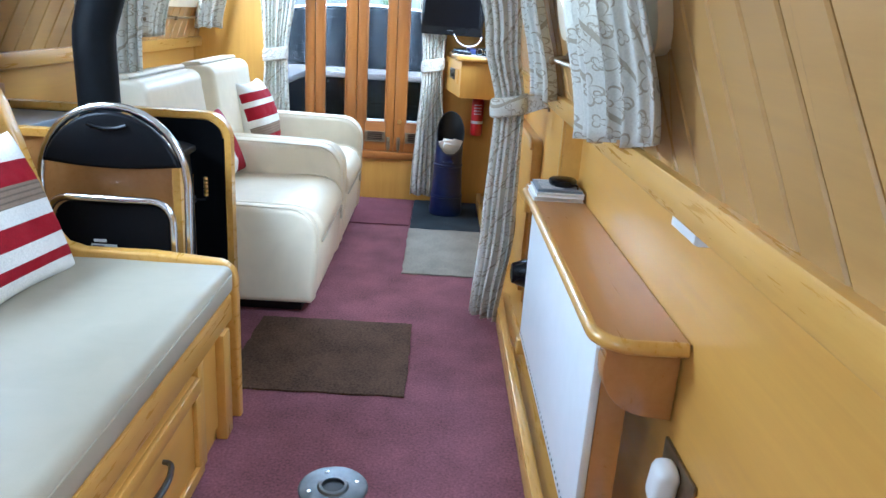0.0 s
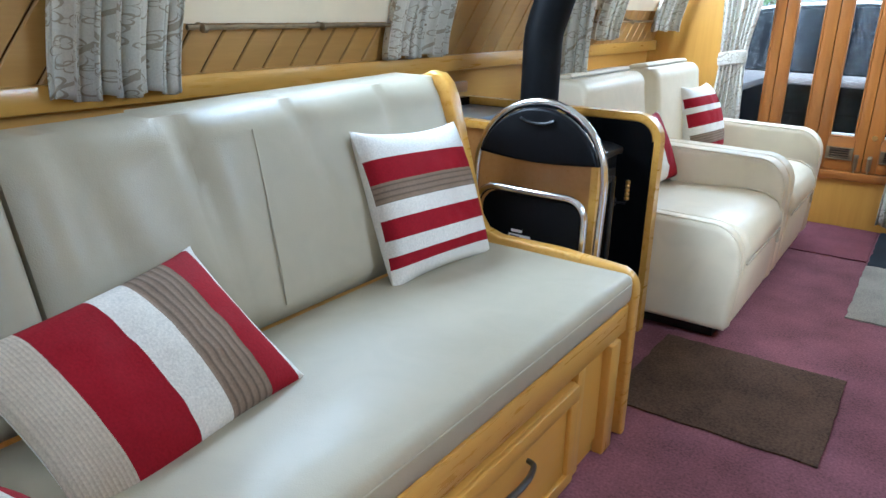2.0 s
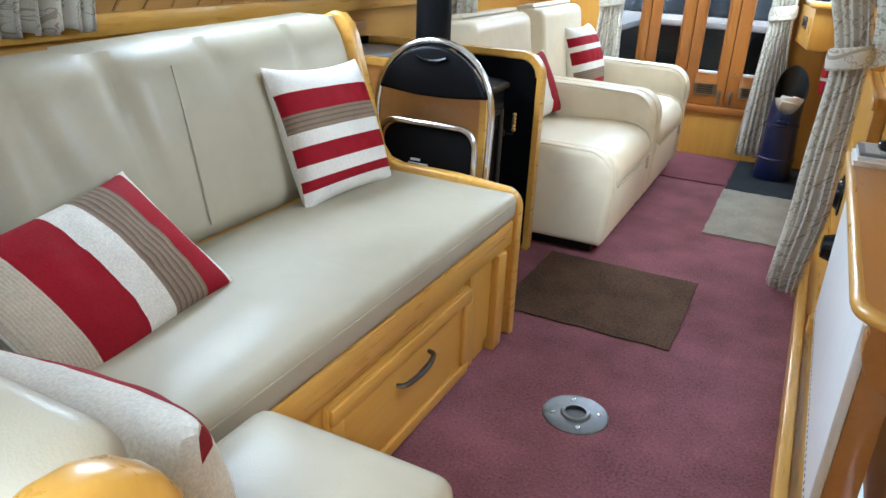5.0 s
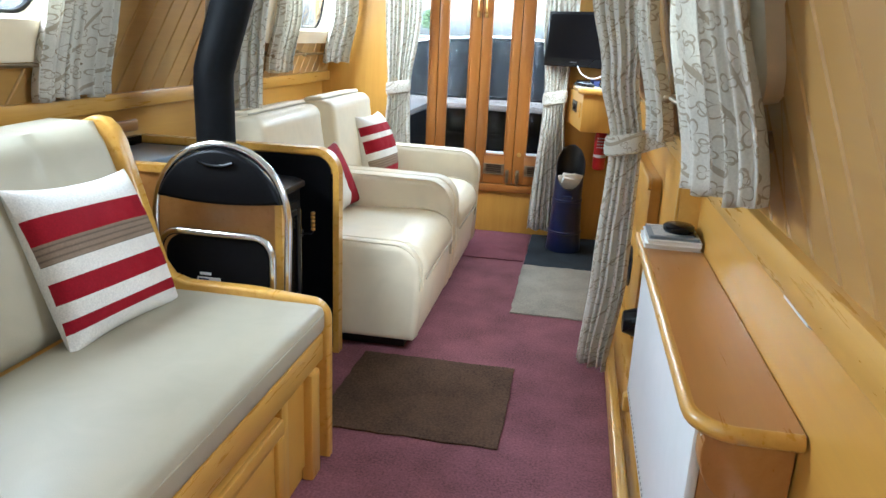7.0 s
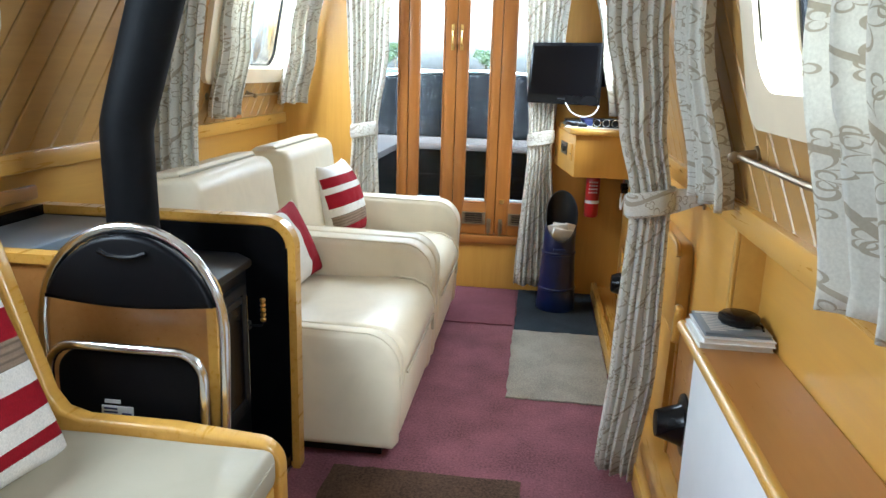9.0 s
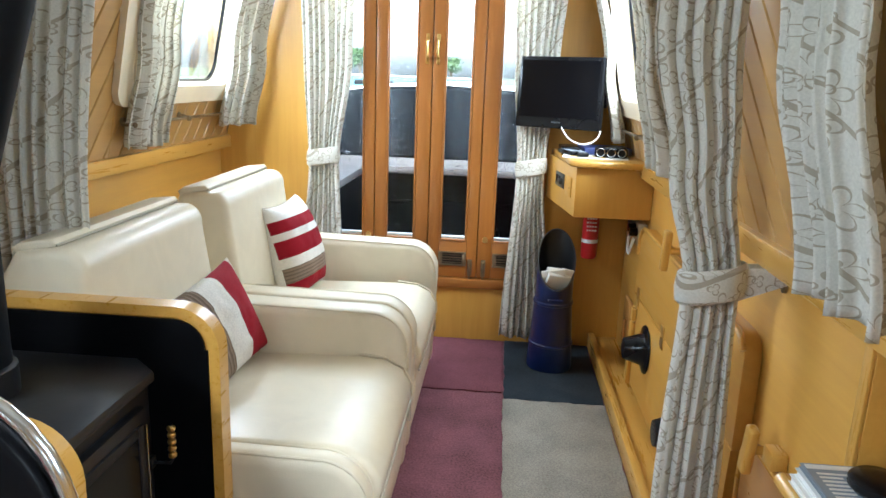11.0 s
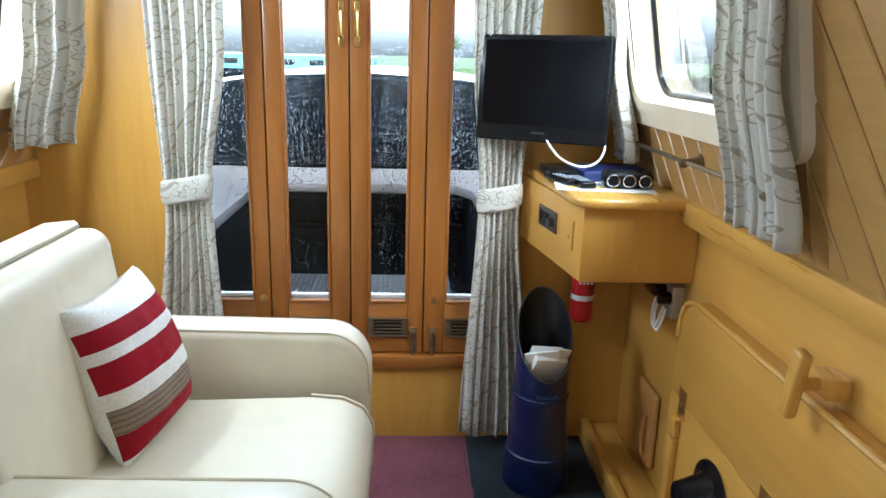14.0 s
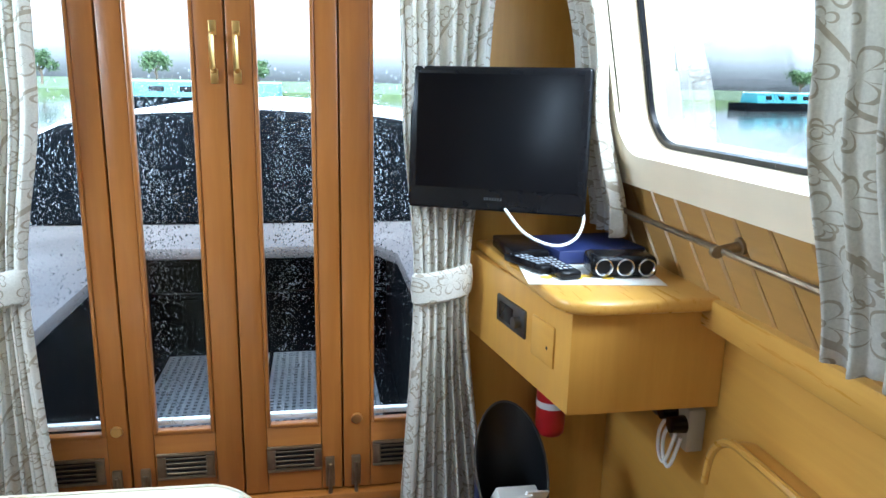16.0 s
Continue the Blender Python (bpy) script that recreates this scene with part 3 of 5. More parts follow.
curtain("curtain", [(1.80, (-1.15, 5.005), (-0.90, 5.005), 1), (1.30, (-1.13, 5.0), (-0.92, 5.0), 1), (0.87, (-1.115, 5.0), (-0.975, 5.0), 1.0), (0.06, (-1.20, 4.99), (-0.935, 4.99), 1.2)], 0.012, 7, TIED, 11, group="tied curtains")
curtain("curtain", [(1.80, (-0.22, 5.005), (0.02, 5.005), 1), (1.30, (-0.195, 5.0), (-0.01, 5.0), 1), (0.86, (-0.165, 5.0), (-0.04, 5.0), 1.0), (0.06, (-0.205, 4.99), (0.035, 4.99), 1.2)], 0.012, 7, TIED, 12, group="tied curtains")
curtain("curtain", [(1.84, (0.015, 3.25), (0.215, 3.22), 1), (1.35, (0.045, 3.25), (0.205, 3.22), 1), (1.08, (0.10, 3.25), (0.225, 3.22), 1), (0.84, (0.155, 3.25), (0.262, 3.23), 1.1), (0.38, (0.135, 3.24), (0.262, 3.19), 1.2), (0.02, (0.115, 3.24), (0.225, 3.17), 1.3)], 0.011, 5, TIED, 13, group="tied curtains")
curtain("curtain", [(1.84, (-1.32, 3.30), (-1.06, 3.29), 1), (0.9, (-1.40, 3.30), (-1.15, 3.29), 1), (0.25, (-1.42, 3.30), (-1.17, 3.29), 1.1)], 0.014, 7, "long cream vine-print curtain hanging behind the stove", 14, group="tied curtains")


def tie(centre, rx, ry, h, tail=None):
    bm = bmesh.new()
    n, rings = 28, []
    for kx, (dz, g) in enumerate(((-h, 0.0), (-h * .8, .008), (0, .011), (h * .8, .008), (h, 0.0))):
        rings.append([bm.verts.new((centre[0] + (rx + g) * math.cos(a), centre[1] + (ry + g) * math.sin(a), centre[2] + dz + 0.012 * math.cos(a))) for a in (2 * math.pi * j / n for j in range(n))])
    for A, B in zip(rings, rings[1:]):
        for j in range(n):
            bm.faces.new((A[j], A[(j + 1) % n], B[(j + 1) % n], B[j]))
    if tail:
        c = Vector(centre)
        e = Vector(tail)
        for dy in (-0.02, 0.02):
            bm2 = prism([(c.x + rx * .6, c.z - h), (c.x + rx * .6, c.z + h), (e.x, e.z + h * .5), (e.x, e.z - h * .5)], "y", c.y + dy - .002, c.y + dy + .002)
            bm = join(bm, bm2)
    uvl = bm.loops.layers.uv.verify()
    for f in bm.faces:
        for lp in f.loops:
            lp[uvl].uv = (lp.vert.co.x + lp.vert.co.y, lp.vert.co.z)
    return solid("curtain_tie_back", bm, CURTAIN, centre, "matching vine-print fabric tie-back round a curtain", "tie-back", "tie-backs")


tie((-1.045, 5.0, 0.87), 0.068, 0.026, 0.038)
tie((-0.10, 5.0, 0.86), 0.061, 0.026, 0.038)
tie((0.209, 3.24, 0.85), 0.062, 0.038, 0.036, (0.352, 3.24, 0.875))
solid("tie_back_hook", join(tube([(0.355, 3.24, 0.85), (0.325, 3.24, 0.85), (0.318, 3.24, 0.86)], .005, 8), lathe([(.014, 0), (.014, -.006), (0, -.008)], (0.3585, 3.24, .85), "x", 12)), BRONZE, (0.355, 3.24, .85), "small bronze hook on the wall for a tie-back", "hook")

# ---- floor edge, mats and table socket ----
def side_strip(y0, y1, x0, x1, z1):
    return box((x0, y0, 0.0), (x1, y1, z1), 0.006)
struct("baseboard", join(side_strip(0.6, FRONT - .003, 0.225, 0.255, 0.075), box((0.256, 0.6, 0), (0.358, FRONT - .003, 0.055), .003)), TRIM, "varnished pipe boxing along the foot of the wall")


def floor_mat(name, x0, x1, y0, y1, mat, label, h=0.007, seed=1, z0=0.0, wob=0.004):
    rng = random.Random(seed)
    out, n = [], 14
    c = [(x0, y0), (x1, y0), (x1, y1), (x0, y1)]
    for i in range(4):
        p, q = Vector(c[i]), Vector(c[(i + 1) % 4])
        for j in range(n):
            t = j / n
            e = Vector((rng.uniform(-1, 1), rng.uniform(-1, 1))) * wob * (0.3 if j == 0 else 1)
            out.append(tuple(p.lerp(q, t) + e))
    return solid(name, prism(out, "z", z0, z0 + h, 0.002), mat, ((x0 + x1) / 2, (y0 + y1) / 2, z0), label, "mat", "floor mats")


floor_mat("floor_mat", -0.68, -0.105, 2.565, 3.12, MAT_BROWN, "dark brown fibre mat on the carpet", seed=2)
floor_mat("floor_mat", -0.178, 0.222, 3.69, 4.42, MAT_GREY, "pale grey-brown fibre mat on the carpet", seed=3)
floor_mat("floor_mat", -0.172, 0.222, 4.425, 5.07, MAT_DARK, "charcoal mat under the coal scuttle", seed=4)
floor_mat("floor_mat", -0.62, -0.182, 4.48, 5.065, MAT_MAROON, "square of maroon carpet by the doors", seed=5)

sock = thing("table_leg_socket", (-0.26, 2.103, 0), "round steel table-leg socket plate screwed to the carpet", "floor socket")
finish("plate", lathe([(.026, .001), (.028, .010), (.036, .009), (.040, .004), (.080, .004), (.0865, .0025), (.088, 0)], (-0.26, 2.103, 0), "z", 40), STEEL, sock)
finish("socket", lathe([(0, .0015), (.026, .0015), (.027, .003)], (-0.26, 2.103, 0), "z", 24), BLACK_IRON, sock)
for a in (0.4, 1.97, 3.54, 5.1):
    finish("screw", lathe([(.006, .003), (.006, .0052), (0, .0058)], (-0.26 + .062 * math.cos(a), 2.103 + .062 * math.sin(a), 0), "z", 10), CHROME, sock)

# ---- the bench and its cushions ----
def padded(lo, hi, bev, puff=0.0, nx=10, ny=10):
    """A bevelled box whose top swells a little."""
    bm = box(lo, hi, bev, 4)
    bmesh.ops.subdivide_edges(bm, edges=[e for e in bm.edges if e.calc_length() > 0.12], cuts=6, use_grid_fill=True)
    cx, cy = (lo[0] + hi[0]) / 2, (lo[1] + hi[1]) / 2
    for v in bm.verts:
        if v.co.z > (lo[2] + hi[2]) / 2:
            u, w = abs(v.co.x - cx) / (hi[0] - lo[0]) * 2, abs(v.co.y - cy) / (hi[1] - lo[1]) * 2
            v.co.z += puff * max(0, 1 - u ** 3) * max(0, 1 - w ** 3) + 0.002 * noise.noise(v.co * 6)
    return bm


BX0, BX1, BY0, BY1 = -1.50, -0.59, 0.80, 2.40
bench = thing("bench", (-1.0, 1.7, 0), "honey varnished wooden bench with a panelled drawer front", "bench")
finish("body", box((BX0, 1.18, 0.0), (BX1 - 0.022, BY1, 0.375)), PLY, bench)
finish("top_rail", box((BX1 - 0.022, 1.12, 0.315), (BX1 + 0.004, BY1 - .002, 0.392), 0.008), TRIM, bench)
finish("stile", box((BX1 - 0.020, 2.285, 0.0), (BX1 + 0.012, 2.345, 0.315), 0.006), TRIM_Z, bench)
finish("recess", box((BX1 - 0.0218, 2.16, 0.045), (BX1 - .012, 2.285, 0.3145)), PLY_Z, bench)
finish("stile", box((BX1 - 0.0215, 2.12, 0.02), (BX1 - .002, 2.16, 0.3145), 0.003), TRIM_Z, bench)
dr = finish("drawer", join(box((BX1 - 0.0215, 1.47, 0.02), (BX1 - .006, 2.12, 0.285), .002), *[box(a, b, .005) for a, b in (((BX1 - .008, 1.47, .245), (BX1 + .006, 2.118, .285)), ((BX1 - .008, 1.47, .02), (BX1 + .006, 2.118, .055)), ((BX1 - .008, 1.47, .055), (BX1 + .006, 1.51, .245)), ((BX1 - .008, 2.078, .055), (BX1 + .006, 2.118, .245)))]), PLY, bench)
hp = [(BX1 - .006, 1.735, .19), (BX1 + .014, 1.745, .192), (BX1 + .028, 1.78, .203), (BX1 + .031, 1.81, .208), (BX1 + .028, 1.84, .208), (BX1 + .014, 1.88, .204), (BX1 - .006, 1.89, .203)]
finish("handle", tube(curve(hp), lambda u: .0055 + .002 * math.sin(math.pi * u), 8), STEEL, bench)
# shaped end panel with a moulded edge
END = [(-1.29, 0.0), (-0.575, 0.0), (-0.575, 0.385)] + arc(-0.635, 0.42, 0.06, 0, 75, 6)[0:] + [(-0.80, 0.492), (-0.99, 0.492)] + [(-1.035, 0.505), (-1.060, 0.54), (-1.155, 0.87), (-1.172, 0.905), (-1.20, 0.93), (-1.235, 0.935), (-1.27, 0.92)]
finish("end_panel", prism(END, "y", 2.402, 2.444, 0.010, 3), TRIM, bench)

seat = solid("seat_cushion", padded((-1.075, 0.86, 0.394), (-0.578, 2.398, 0.478), 0.024, 0.016), VINYL, (-0.82, 1.7, 0.394), "pale beige vinyl seat cushion on the bench", "cushion", "bench cushions")


def back_cushion(y0, y1, seed):
    """A leaning back cushion: quilted front with soft pleats."""
    nu, nv = 60, 18
    bm = bmesh.new()
    rng = random.Random(seed)
    pl = [(rng.uniform(.1, .9), rng.uniform(.012, .03), rng.uniform(-.15, .15)) for _ in range(5)]
    def front(u, v):
        y = y0 + (y1 - y0) * u
        x = -1.045 - (1.19 - 1.045) * v ** 1.15
        z = 0.475 + (0.922 - 0.025 * (2.4 - y) - 0.475) * v
        edge = min(1, min(u, 1 - u) * 26) * min(1, min(v, 1 - v) * 9)
        edge = math.sqrt(max(0, edge))
        dip = sum(.010 * math.exp(-((u - c - s * (v - .5)) / w) ** 2) * (0.4 + v) for c, w, s in pl)
        return Vector((x - .035 * (1 - edge) - dip * edge + .004 * noise.noise((y * 5, z * 5, seed)), y, z))
    rows = [[bm.verts.new(front(i / nu, j / nv)) for i in range(nu + 1)] for j in range(nv + 1)]
    for A, B in zip(rows, rows[1:]):
        for i in range(nu):
            bm.faces.new((A[i], A[i + 1], B[i + 1], B[i]))
    r = bmesh.ops.extrude_face_region(bm, geom=bm.faces[:])
    for v in r["geom"]:
        if isinstance(v, bmesh.types.BMVert):
            v.co.x -= 0.10 if v.co.z < .9 else .13
    return solid("back_cushion", bm, VINYL, (-1.15, (y0 + y1) / 2, 0.475), "pale beige vinyl back cushion leaning on the bench", "cushion", "bench cushions")


back_cushion(1.222, 2.398, 3)
back_cushion(0.80, 1.212, 5)
finish("pleat_seam", tube([(-1.044 - .145 * v ** 1.15 + .002, 1.655 + .05 * v, .475 + .43 * v) for v in (.1, .3, .5, .7, .9)], .0022, 6), VINYL, seat)

finish("edge_seam", tube([(-0.5775, 0.90, .455), (-0.5775, 2.37, .455)], .0022, 6), VINYL, seat)

# aft bench across the corner
aft = thing("bench", (-0.6, 0.9, 0), "honey varnished corner bench facing forward", "bench")
finish("body", box((-1.05, 0.74, 0.0), (-0.225, 1.175, 0.375), .006), PLY, aft)
finish("knob_post", join(box((-0.198, 1.17, 0.0), (-0.164, 1.225, 0.445), .014, 3), box((-0.224, 0.812, 0.30), (-0.199, 1.169, 0.375), .008)), TRIM_Z, aft)
finish("end_panel", prism([(0.56, 0.0), (0.80, 0.0), (0.80, 0.50), (0.75, 0.80)] + arc(0.68, 0.82, 0.07, 0, 150, 8) + [(0.56, 0.82)], "x", -0.192, -0.158, .010, 3), TRIM_Z, aft)
solid("seat_cushion", padded((-0.545, 0.80, 0.378), (-0.20, 1.232, 0.476), 0.03, 0.012), VINYL, (-0.4, 1.0, 0.378), "pale beige vinyl seat cushion on the corner bench", "cushion", "bench cushions")
solid("back_cushion", turn(padded((-0.42, -0.045, 0.0), (0.42, 0.045, 0.40), .034, 0.004), Matrix.Translation((-0.622, 0.79, 0.479)) @ pose(0, 0, 0, 12)), VINYL, (-0.618, 0.83, 0.478), "grey-beige vinyl back cushion of the corner bench", "cushion", "bench cushions")


# ---- scatter cushions ----
def pillow(w, h, t, stripes, mats, m, label, across=False):
    """stripes: (end of band, material slot) along the height, or along the width where across is set."""
    n = 40
    bm = bmesh.new()
    uvl = bm.loops.layers.uv.new("UVMap")
    def pt(u, v, s):
        a, b = 2 * u - 1, 2 * v - 1
        th = t / 2 * ((max(0, 1 - a * a) ** .42) * (max(0, 1 - b * b) ** .42))
        pinch = 1 - 0.10 * (1 - abs(b) ** 2.2) * abs(a) ** 3
        pinch2 = 1 - 0.10 * (1 - abs(a) ** 2.2) * abs(b) ** 3
        wr = .008 * noise.noise((a * 2.6 + t * 40, b * 2.6, s * 2 + w * 30)) * (1 - a * a) * (1 - b * b) + .004 * noise.noise((a * 7, b * 7, s + h * 20)) * (1 - a * a) * (1 - b * b)
        return Vector((a * w / 2 * pinch, s * (th + wr), h / 2 * b * pinch2))
    for s in (-1, 1):
        g = [[bm.verts.new(pt(i / n, j / n, s)) for i in range(n + 1)] for j in range(n + 1)]
        for j in range(n):
            for i in range(n):
                f = bm.faces.new((g[j][i], g[j][i + 1], g[j + 1][i + 1], g[j + 1][i]))
                q = (i + .5) / n if across else (j + .5) / n
                side = (j + .5) / n if across else (i + .5) / n
                f.material_index = next(k for e, k in stripes if q <= e) if s < 0 and (across or .012 < side < .988) else 0
                for lp, (uu, vv) in zip(f.loops, ((i, j), (i + 1, j), (i + 1, j + 1), (i, j + 1))):
                    lp[uvl].uv = (vv / n, uu / n) if not across else (uu / n, vv / n)
    bmesh.ops.remove_doubles(bm, verts=bm.verts[:], dist=1e-4)
    bm.transform(m)
    return solid("scatter_cushion", bm, mats, m.translation, label, "cushion", "scatter cushions")


CM = [WHITE_CLOTH, RED_CLOTH, TAUPE_CLOTH, CORD_CLOTH]
S1 = [(.12, 0), (.20, 1), (.29, 0), (.43, 1), (.52, 0), (.66, 2), (.80, 1), (1, 0)]
STRIPED = "white square cushion with red and taupe stripes"
pillow(.41, .385, .15, S1, CM, Matrix.Translation((-1.055, 2.145, 0.642)) @ pose(0, 0, 0, 0, 0, 88) @ pose(0, 0, 0, -23, 3, 0), STRIPED + " on the bench")
S2 = [(.04, 0), (.19, 1), (.36, 2), (.45, 0), (.62, 1), (.71, 0), (.82, 1), (1, 0)]
pillow(.33, .37, .19, S2, CM, Matrix.Translation((-1.005, 4.375, 0.592)) @ pose(0, 0, 0, 0, 0, 84) @ pose(0, 0, 0, -18, 0, 0), STRIPED + " in an armchair")
S3 = [(.19, 3), (.44, 1), (.60, 0), (.81, 2), (.95, 1), (1, 0)]
pillow(.43, .32, .13, S3, CM, Matrix.Translation((-0.945, 1.275, 0.566)) @ pose(0, 0, 0, 0, 0, 95) @ pose(0, 0, 0, -50, -6, 0), "oblong ribbed cushion in cream, crimson and taupe bands", across=True)
S4 = [(.17, 1), (.46, 2), (.68, 0), (.95, 1), (1, 3)]
pillow(.40, .29, .13, S4, CM, Matrix.Translation((-0.992, 3.555, 0.548)) @ pose(0, 0, 0, 0, 0, 80) @ pose(0, 0, 0, -22, -8, 0), "oblong ribbed cushion in crimson, cream and taupe bands", across=True)
pillow(.46, .27, .16, [(.2, 0), (.4, 1), (.8, 0), (.95, 1), (1, 0)], CM, Matrix.Translation((-0.56, 0.945, 0.548)) @ pose(0, 0, 0, 0, -5, 0) @ pose(0, 0, 0, 0, 0, 180) @ pose(0, 0, 0, -10, 0, 0), "white cushion with a red stripe on the corner bench")

# ---- hearth, stove and flue ----
def hearth_panel(y0, y1, face, other):
    o = [(-1.555, 0.0), (-0.775, 0.0), (-0.775, 0.69)] + arc(-0.865, 0.69, 0.09, 0, 90, 8) + [(-1.555, 0.78)]
    p = thing("low_partition", (-1.1, (y0 + y1) / 2, 0), "low wooden panel lined black beside the stove", "partition", "hearth panels")
    finish("board", prism([(a + .006 if a < -1.5 else a - .012, z if z < .01 else z - .012) for a, z in o], "y", y0 + .006, y1 - .006), other, p)
    path = [(-0.775, 0.0), (-0.775, 0.69)] + arc(-0.865, 0.69, 0.09, 0, 90, 8) + [(-1.555, 0.78)]
    bm = bmesh.new()
    rows = []
    inner = [(-0.797, 0.0), (-0.797, 0.69)] + arc(-0.865, 0.69, 0.068, 0, 90, 8) + [(-1.555, 0.758)]
    for pts, y in ((inner, y0 - .002), (path, y0 - .002), (path, y1 + .002), (inner, y1 + .002)):
        rows.append([bm.verts.new((a, y, z)) for a, z in pts])
    for A, B in zip(rows, rows[1:] + rows[:1]):
        for j in range(len(A) - 1):
            bm.faces.new((A[j], A[j + 1], B[j + 1], B[j]))
    bmesh.ops.bevel(bm, geom=[e for e in bm.edges if not e.is_boundary and e.calc_face_angle(0) > 1.2], offset=.006, segments=2, affect="EDGES")
    finish("edge_trim", bm, TRIM, p)
    ly = (y0 + .001, y0 + .006) if face < 0 else (y1 - .006, y1 - .001)
    finish("lining", prism([(-1.55, .02), (-.80, .02), (-.80, .69)] + arc(-.868, .69, .062, 0, 90, 6) + [(-1.55, .752)], "y", *ly), BLACK_TILE, p)
    return p


hearth_panel(3.085, 3.125, -1, PLY)
hearth_panel(2.575, 2.612, 1, SHELF)
struct("hearth_lining", join(box((-1.5575, 2.613, 0.0), (-1.535, 3.083, 0.78)), box((-1.535, 2.613, 0.0), (-0.80, 3.083, 0.05), .004)), BLACK_TILE, "black stone hearth slab and lining")
solid("hearth_shelf", join(box((-1.53, 2.615, 0.735), (-1.27, 3.08, 0.752)), box((-1.285, 2.615, 0.725), (-1.265, 3.08, 0.762), .004)), [SLATE, TRIM], (-1.4, 2.85, .735), "slate-topped shelf behind the stove", "shelf")
struct("trim", box((-1.553, 2.62, .80), (-1.535, 3.07, .84), .006), SHELF, "wooden batten on the wall above the hearth")

stove = thing("wood_stove", (-1.09, 2.86, 0.05), "small matt black cast-iron stove with brass spring handles", "stove")
finish("body", box((-1.24, 2.68, 0.11), (-0.90, 3.04, 0.655), .012), BLACK_IRON, stove)
finish("top_plate", prism([(-1.26, 2.665), (-0.93, 2.665), (-0.870, 2.72), (-0.870, 3.0), (-0.93, 3.055), (-1.26, 3.055)], "z", .656, .680, .006), BLACK_IRON, stove)
finish("door", join(box((-0.902, 2.71, .24), (-0.880, 2.985, .615), .008), box((-0.884, 2.735, .27), (-0.874, 2.755, .59), .003), box((-0.884, 2.94, .27), (-0.874, 2.96, .59), .003), box((-0.884, 2.755, .57), (-0.874, 2.94, .59), .003), box((-0.884, 2.755, .27), (-0.874, 2.94, .29), .003)), BLACK_IRON, stove)
finish("door_glass", box((-0.880, 2.755, .29), (-0.877, 2.94, .57)), SCREEN, stove)
finish("edge_strip", box((-0.8745, 2.962, .28), (-0.8715, 2.967, .585), .001), CHROME, stove)
finish("handle_stem", join(tube([(-0.882, 2.995, .488), (-0.845, 2.995, .49), (-0.84, 2.995, .50), (-0.84, 2.995, .572)], .0035, 8), box((-0.902, 2.986, .475), (-0.878, 3.006, .50), .003)), BLACK_IRON, stove)
for zz in (.508, .522, .536, .550, .564):
    finish("brass_bead", lathe([(.003, -.007), (.0075, -.004), (.0085, 0), (.0075, .004), (.003, .007)], (-0.84, 2.995, zz), "z", 12), BRASS, stove)
for a in (-1.2, -.94):
    for b in (2.71, 3.01):
        finish("leg", lathe([(.022, 0), (.018, .05), (.026, .062)], (a, b, .05), "z", 10), BLACK_IRON, stove)
finish("flue", tube([(-1.115, 2.85, .678), (-1.115, 2.85, 1.00), (-1.112, 2.85, 1.04), (-1.10, 2.85, 1.08), (-0.985, 2.85, 1.42), (-0.975, 2.85, 1.47), (-0.975, 2.85, 1.90)], .062, 28), FLUE, stove)
finish("flue_collar", lathe([(.07, 0), (.07, .05), (.062, .055)], (-1.115, 2.85, .6805), "z", 28), BLACK_IRON, stove)

# ---- folded chair leaning between bench and hearth ----
fc = thing("folding_chair", (-0.935, 2.505, 0), "folded chair with bent chrome tube and black vinyl pads", "chair")
LEANB = Matrix.Translation((-1.15, 2.475, 0)) @ pose(0, 0, 0, -3.5) @ Matrix.Diagonal((0.955, 1, 1, 1)) @ Matrix.Translation((1.15, 0, 0))
outer = [(-1.135, .02, 0.01), (-1.148, .02, .45), (-1.150, .02, .62)] + [(-.935 + .215 * math.cos(radians(a)), .02, .635 + .228 * math.sin(radians(a)) ** .9 if a not in (0, 180) else .635) for a in range(175, 0, -10)] + [(-.720, .02, .62), (-.722, .02, .45), (-.735, .02, .01)]
finish("outer_frame", turn(tube(outer, .0115, 10), LEANB), CHROME, fc)
inner = [(-1.115, -.012, .06), (-1.118, -.012, .50)] + [(x, -.012, z) for x, z in arc(-1.058, .55, .06, 180, 90, 6)] + [(x, -.012, z) for x, z in arc(-.815, .55, .06, 90, 0, 6)] + [(-.754, -.012, .50), (-.757, -.012, .06)]
finish("inner_frame", turn(tube(inner, .0105, 10), LEANB), CHROME, fc)
arch = [(-.935 + .205 * math.cos(radians(a)), .640 + .208 * math.sin(radians(a))) for a in range(18, 163, 6)]
low = [(-.935 - .19 + .38 * k / 12, .705 + .012 * math.cos(math.pi * (k / 12 - .5)) * -1) for k in range(13)]
finish("backrest", turn(prism(arch + low, "y", -.004, .030, .010, 3), LEANB), BLACK_VINYL, fc)
finish("grip", turn(tube([(-.99, -.008, .815), (-.965, -.008, .806), (-.935, -.008, .803), (-.905, -.008, .806), (-.88, -.008, .815)], .006, 8), LEANB), BLACK_GLOSS, fc)
finish("seat", turn(prism(rounded(-1.105, -.767, .20, .598, .055), "y", -.006, .014, .008, 3), LEANB), BLACK_VINYL, fc)
finish("label", turn(join(box((-1.00, -.0085, .440), (-.925, -.0065, .478)), box((-.992, -.0085, .484), (-.955, -.0065, .492))), LEANB), WHITE_PL, fc)
finish("label_print", turn(join(box((-.952, -.0095, .443), (-.929, -.0087, .464)), *[box((-.995, -.0095, .446 + .008 * i), (-.962, -.0087, .450 + .008 * i)) for i in range(4)]), LEANB), BLUE_PL, fc)
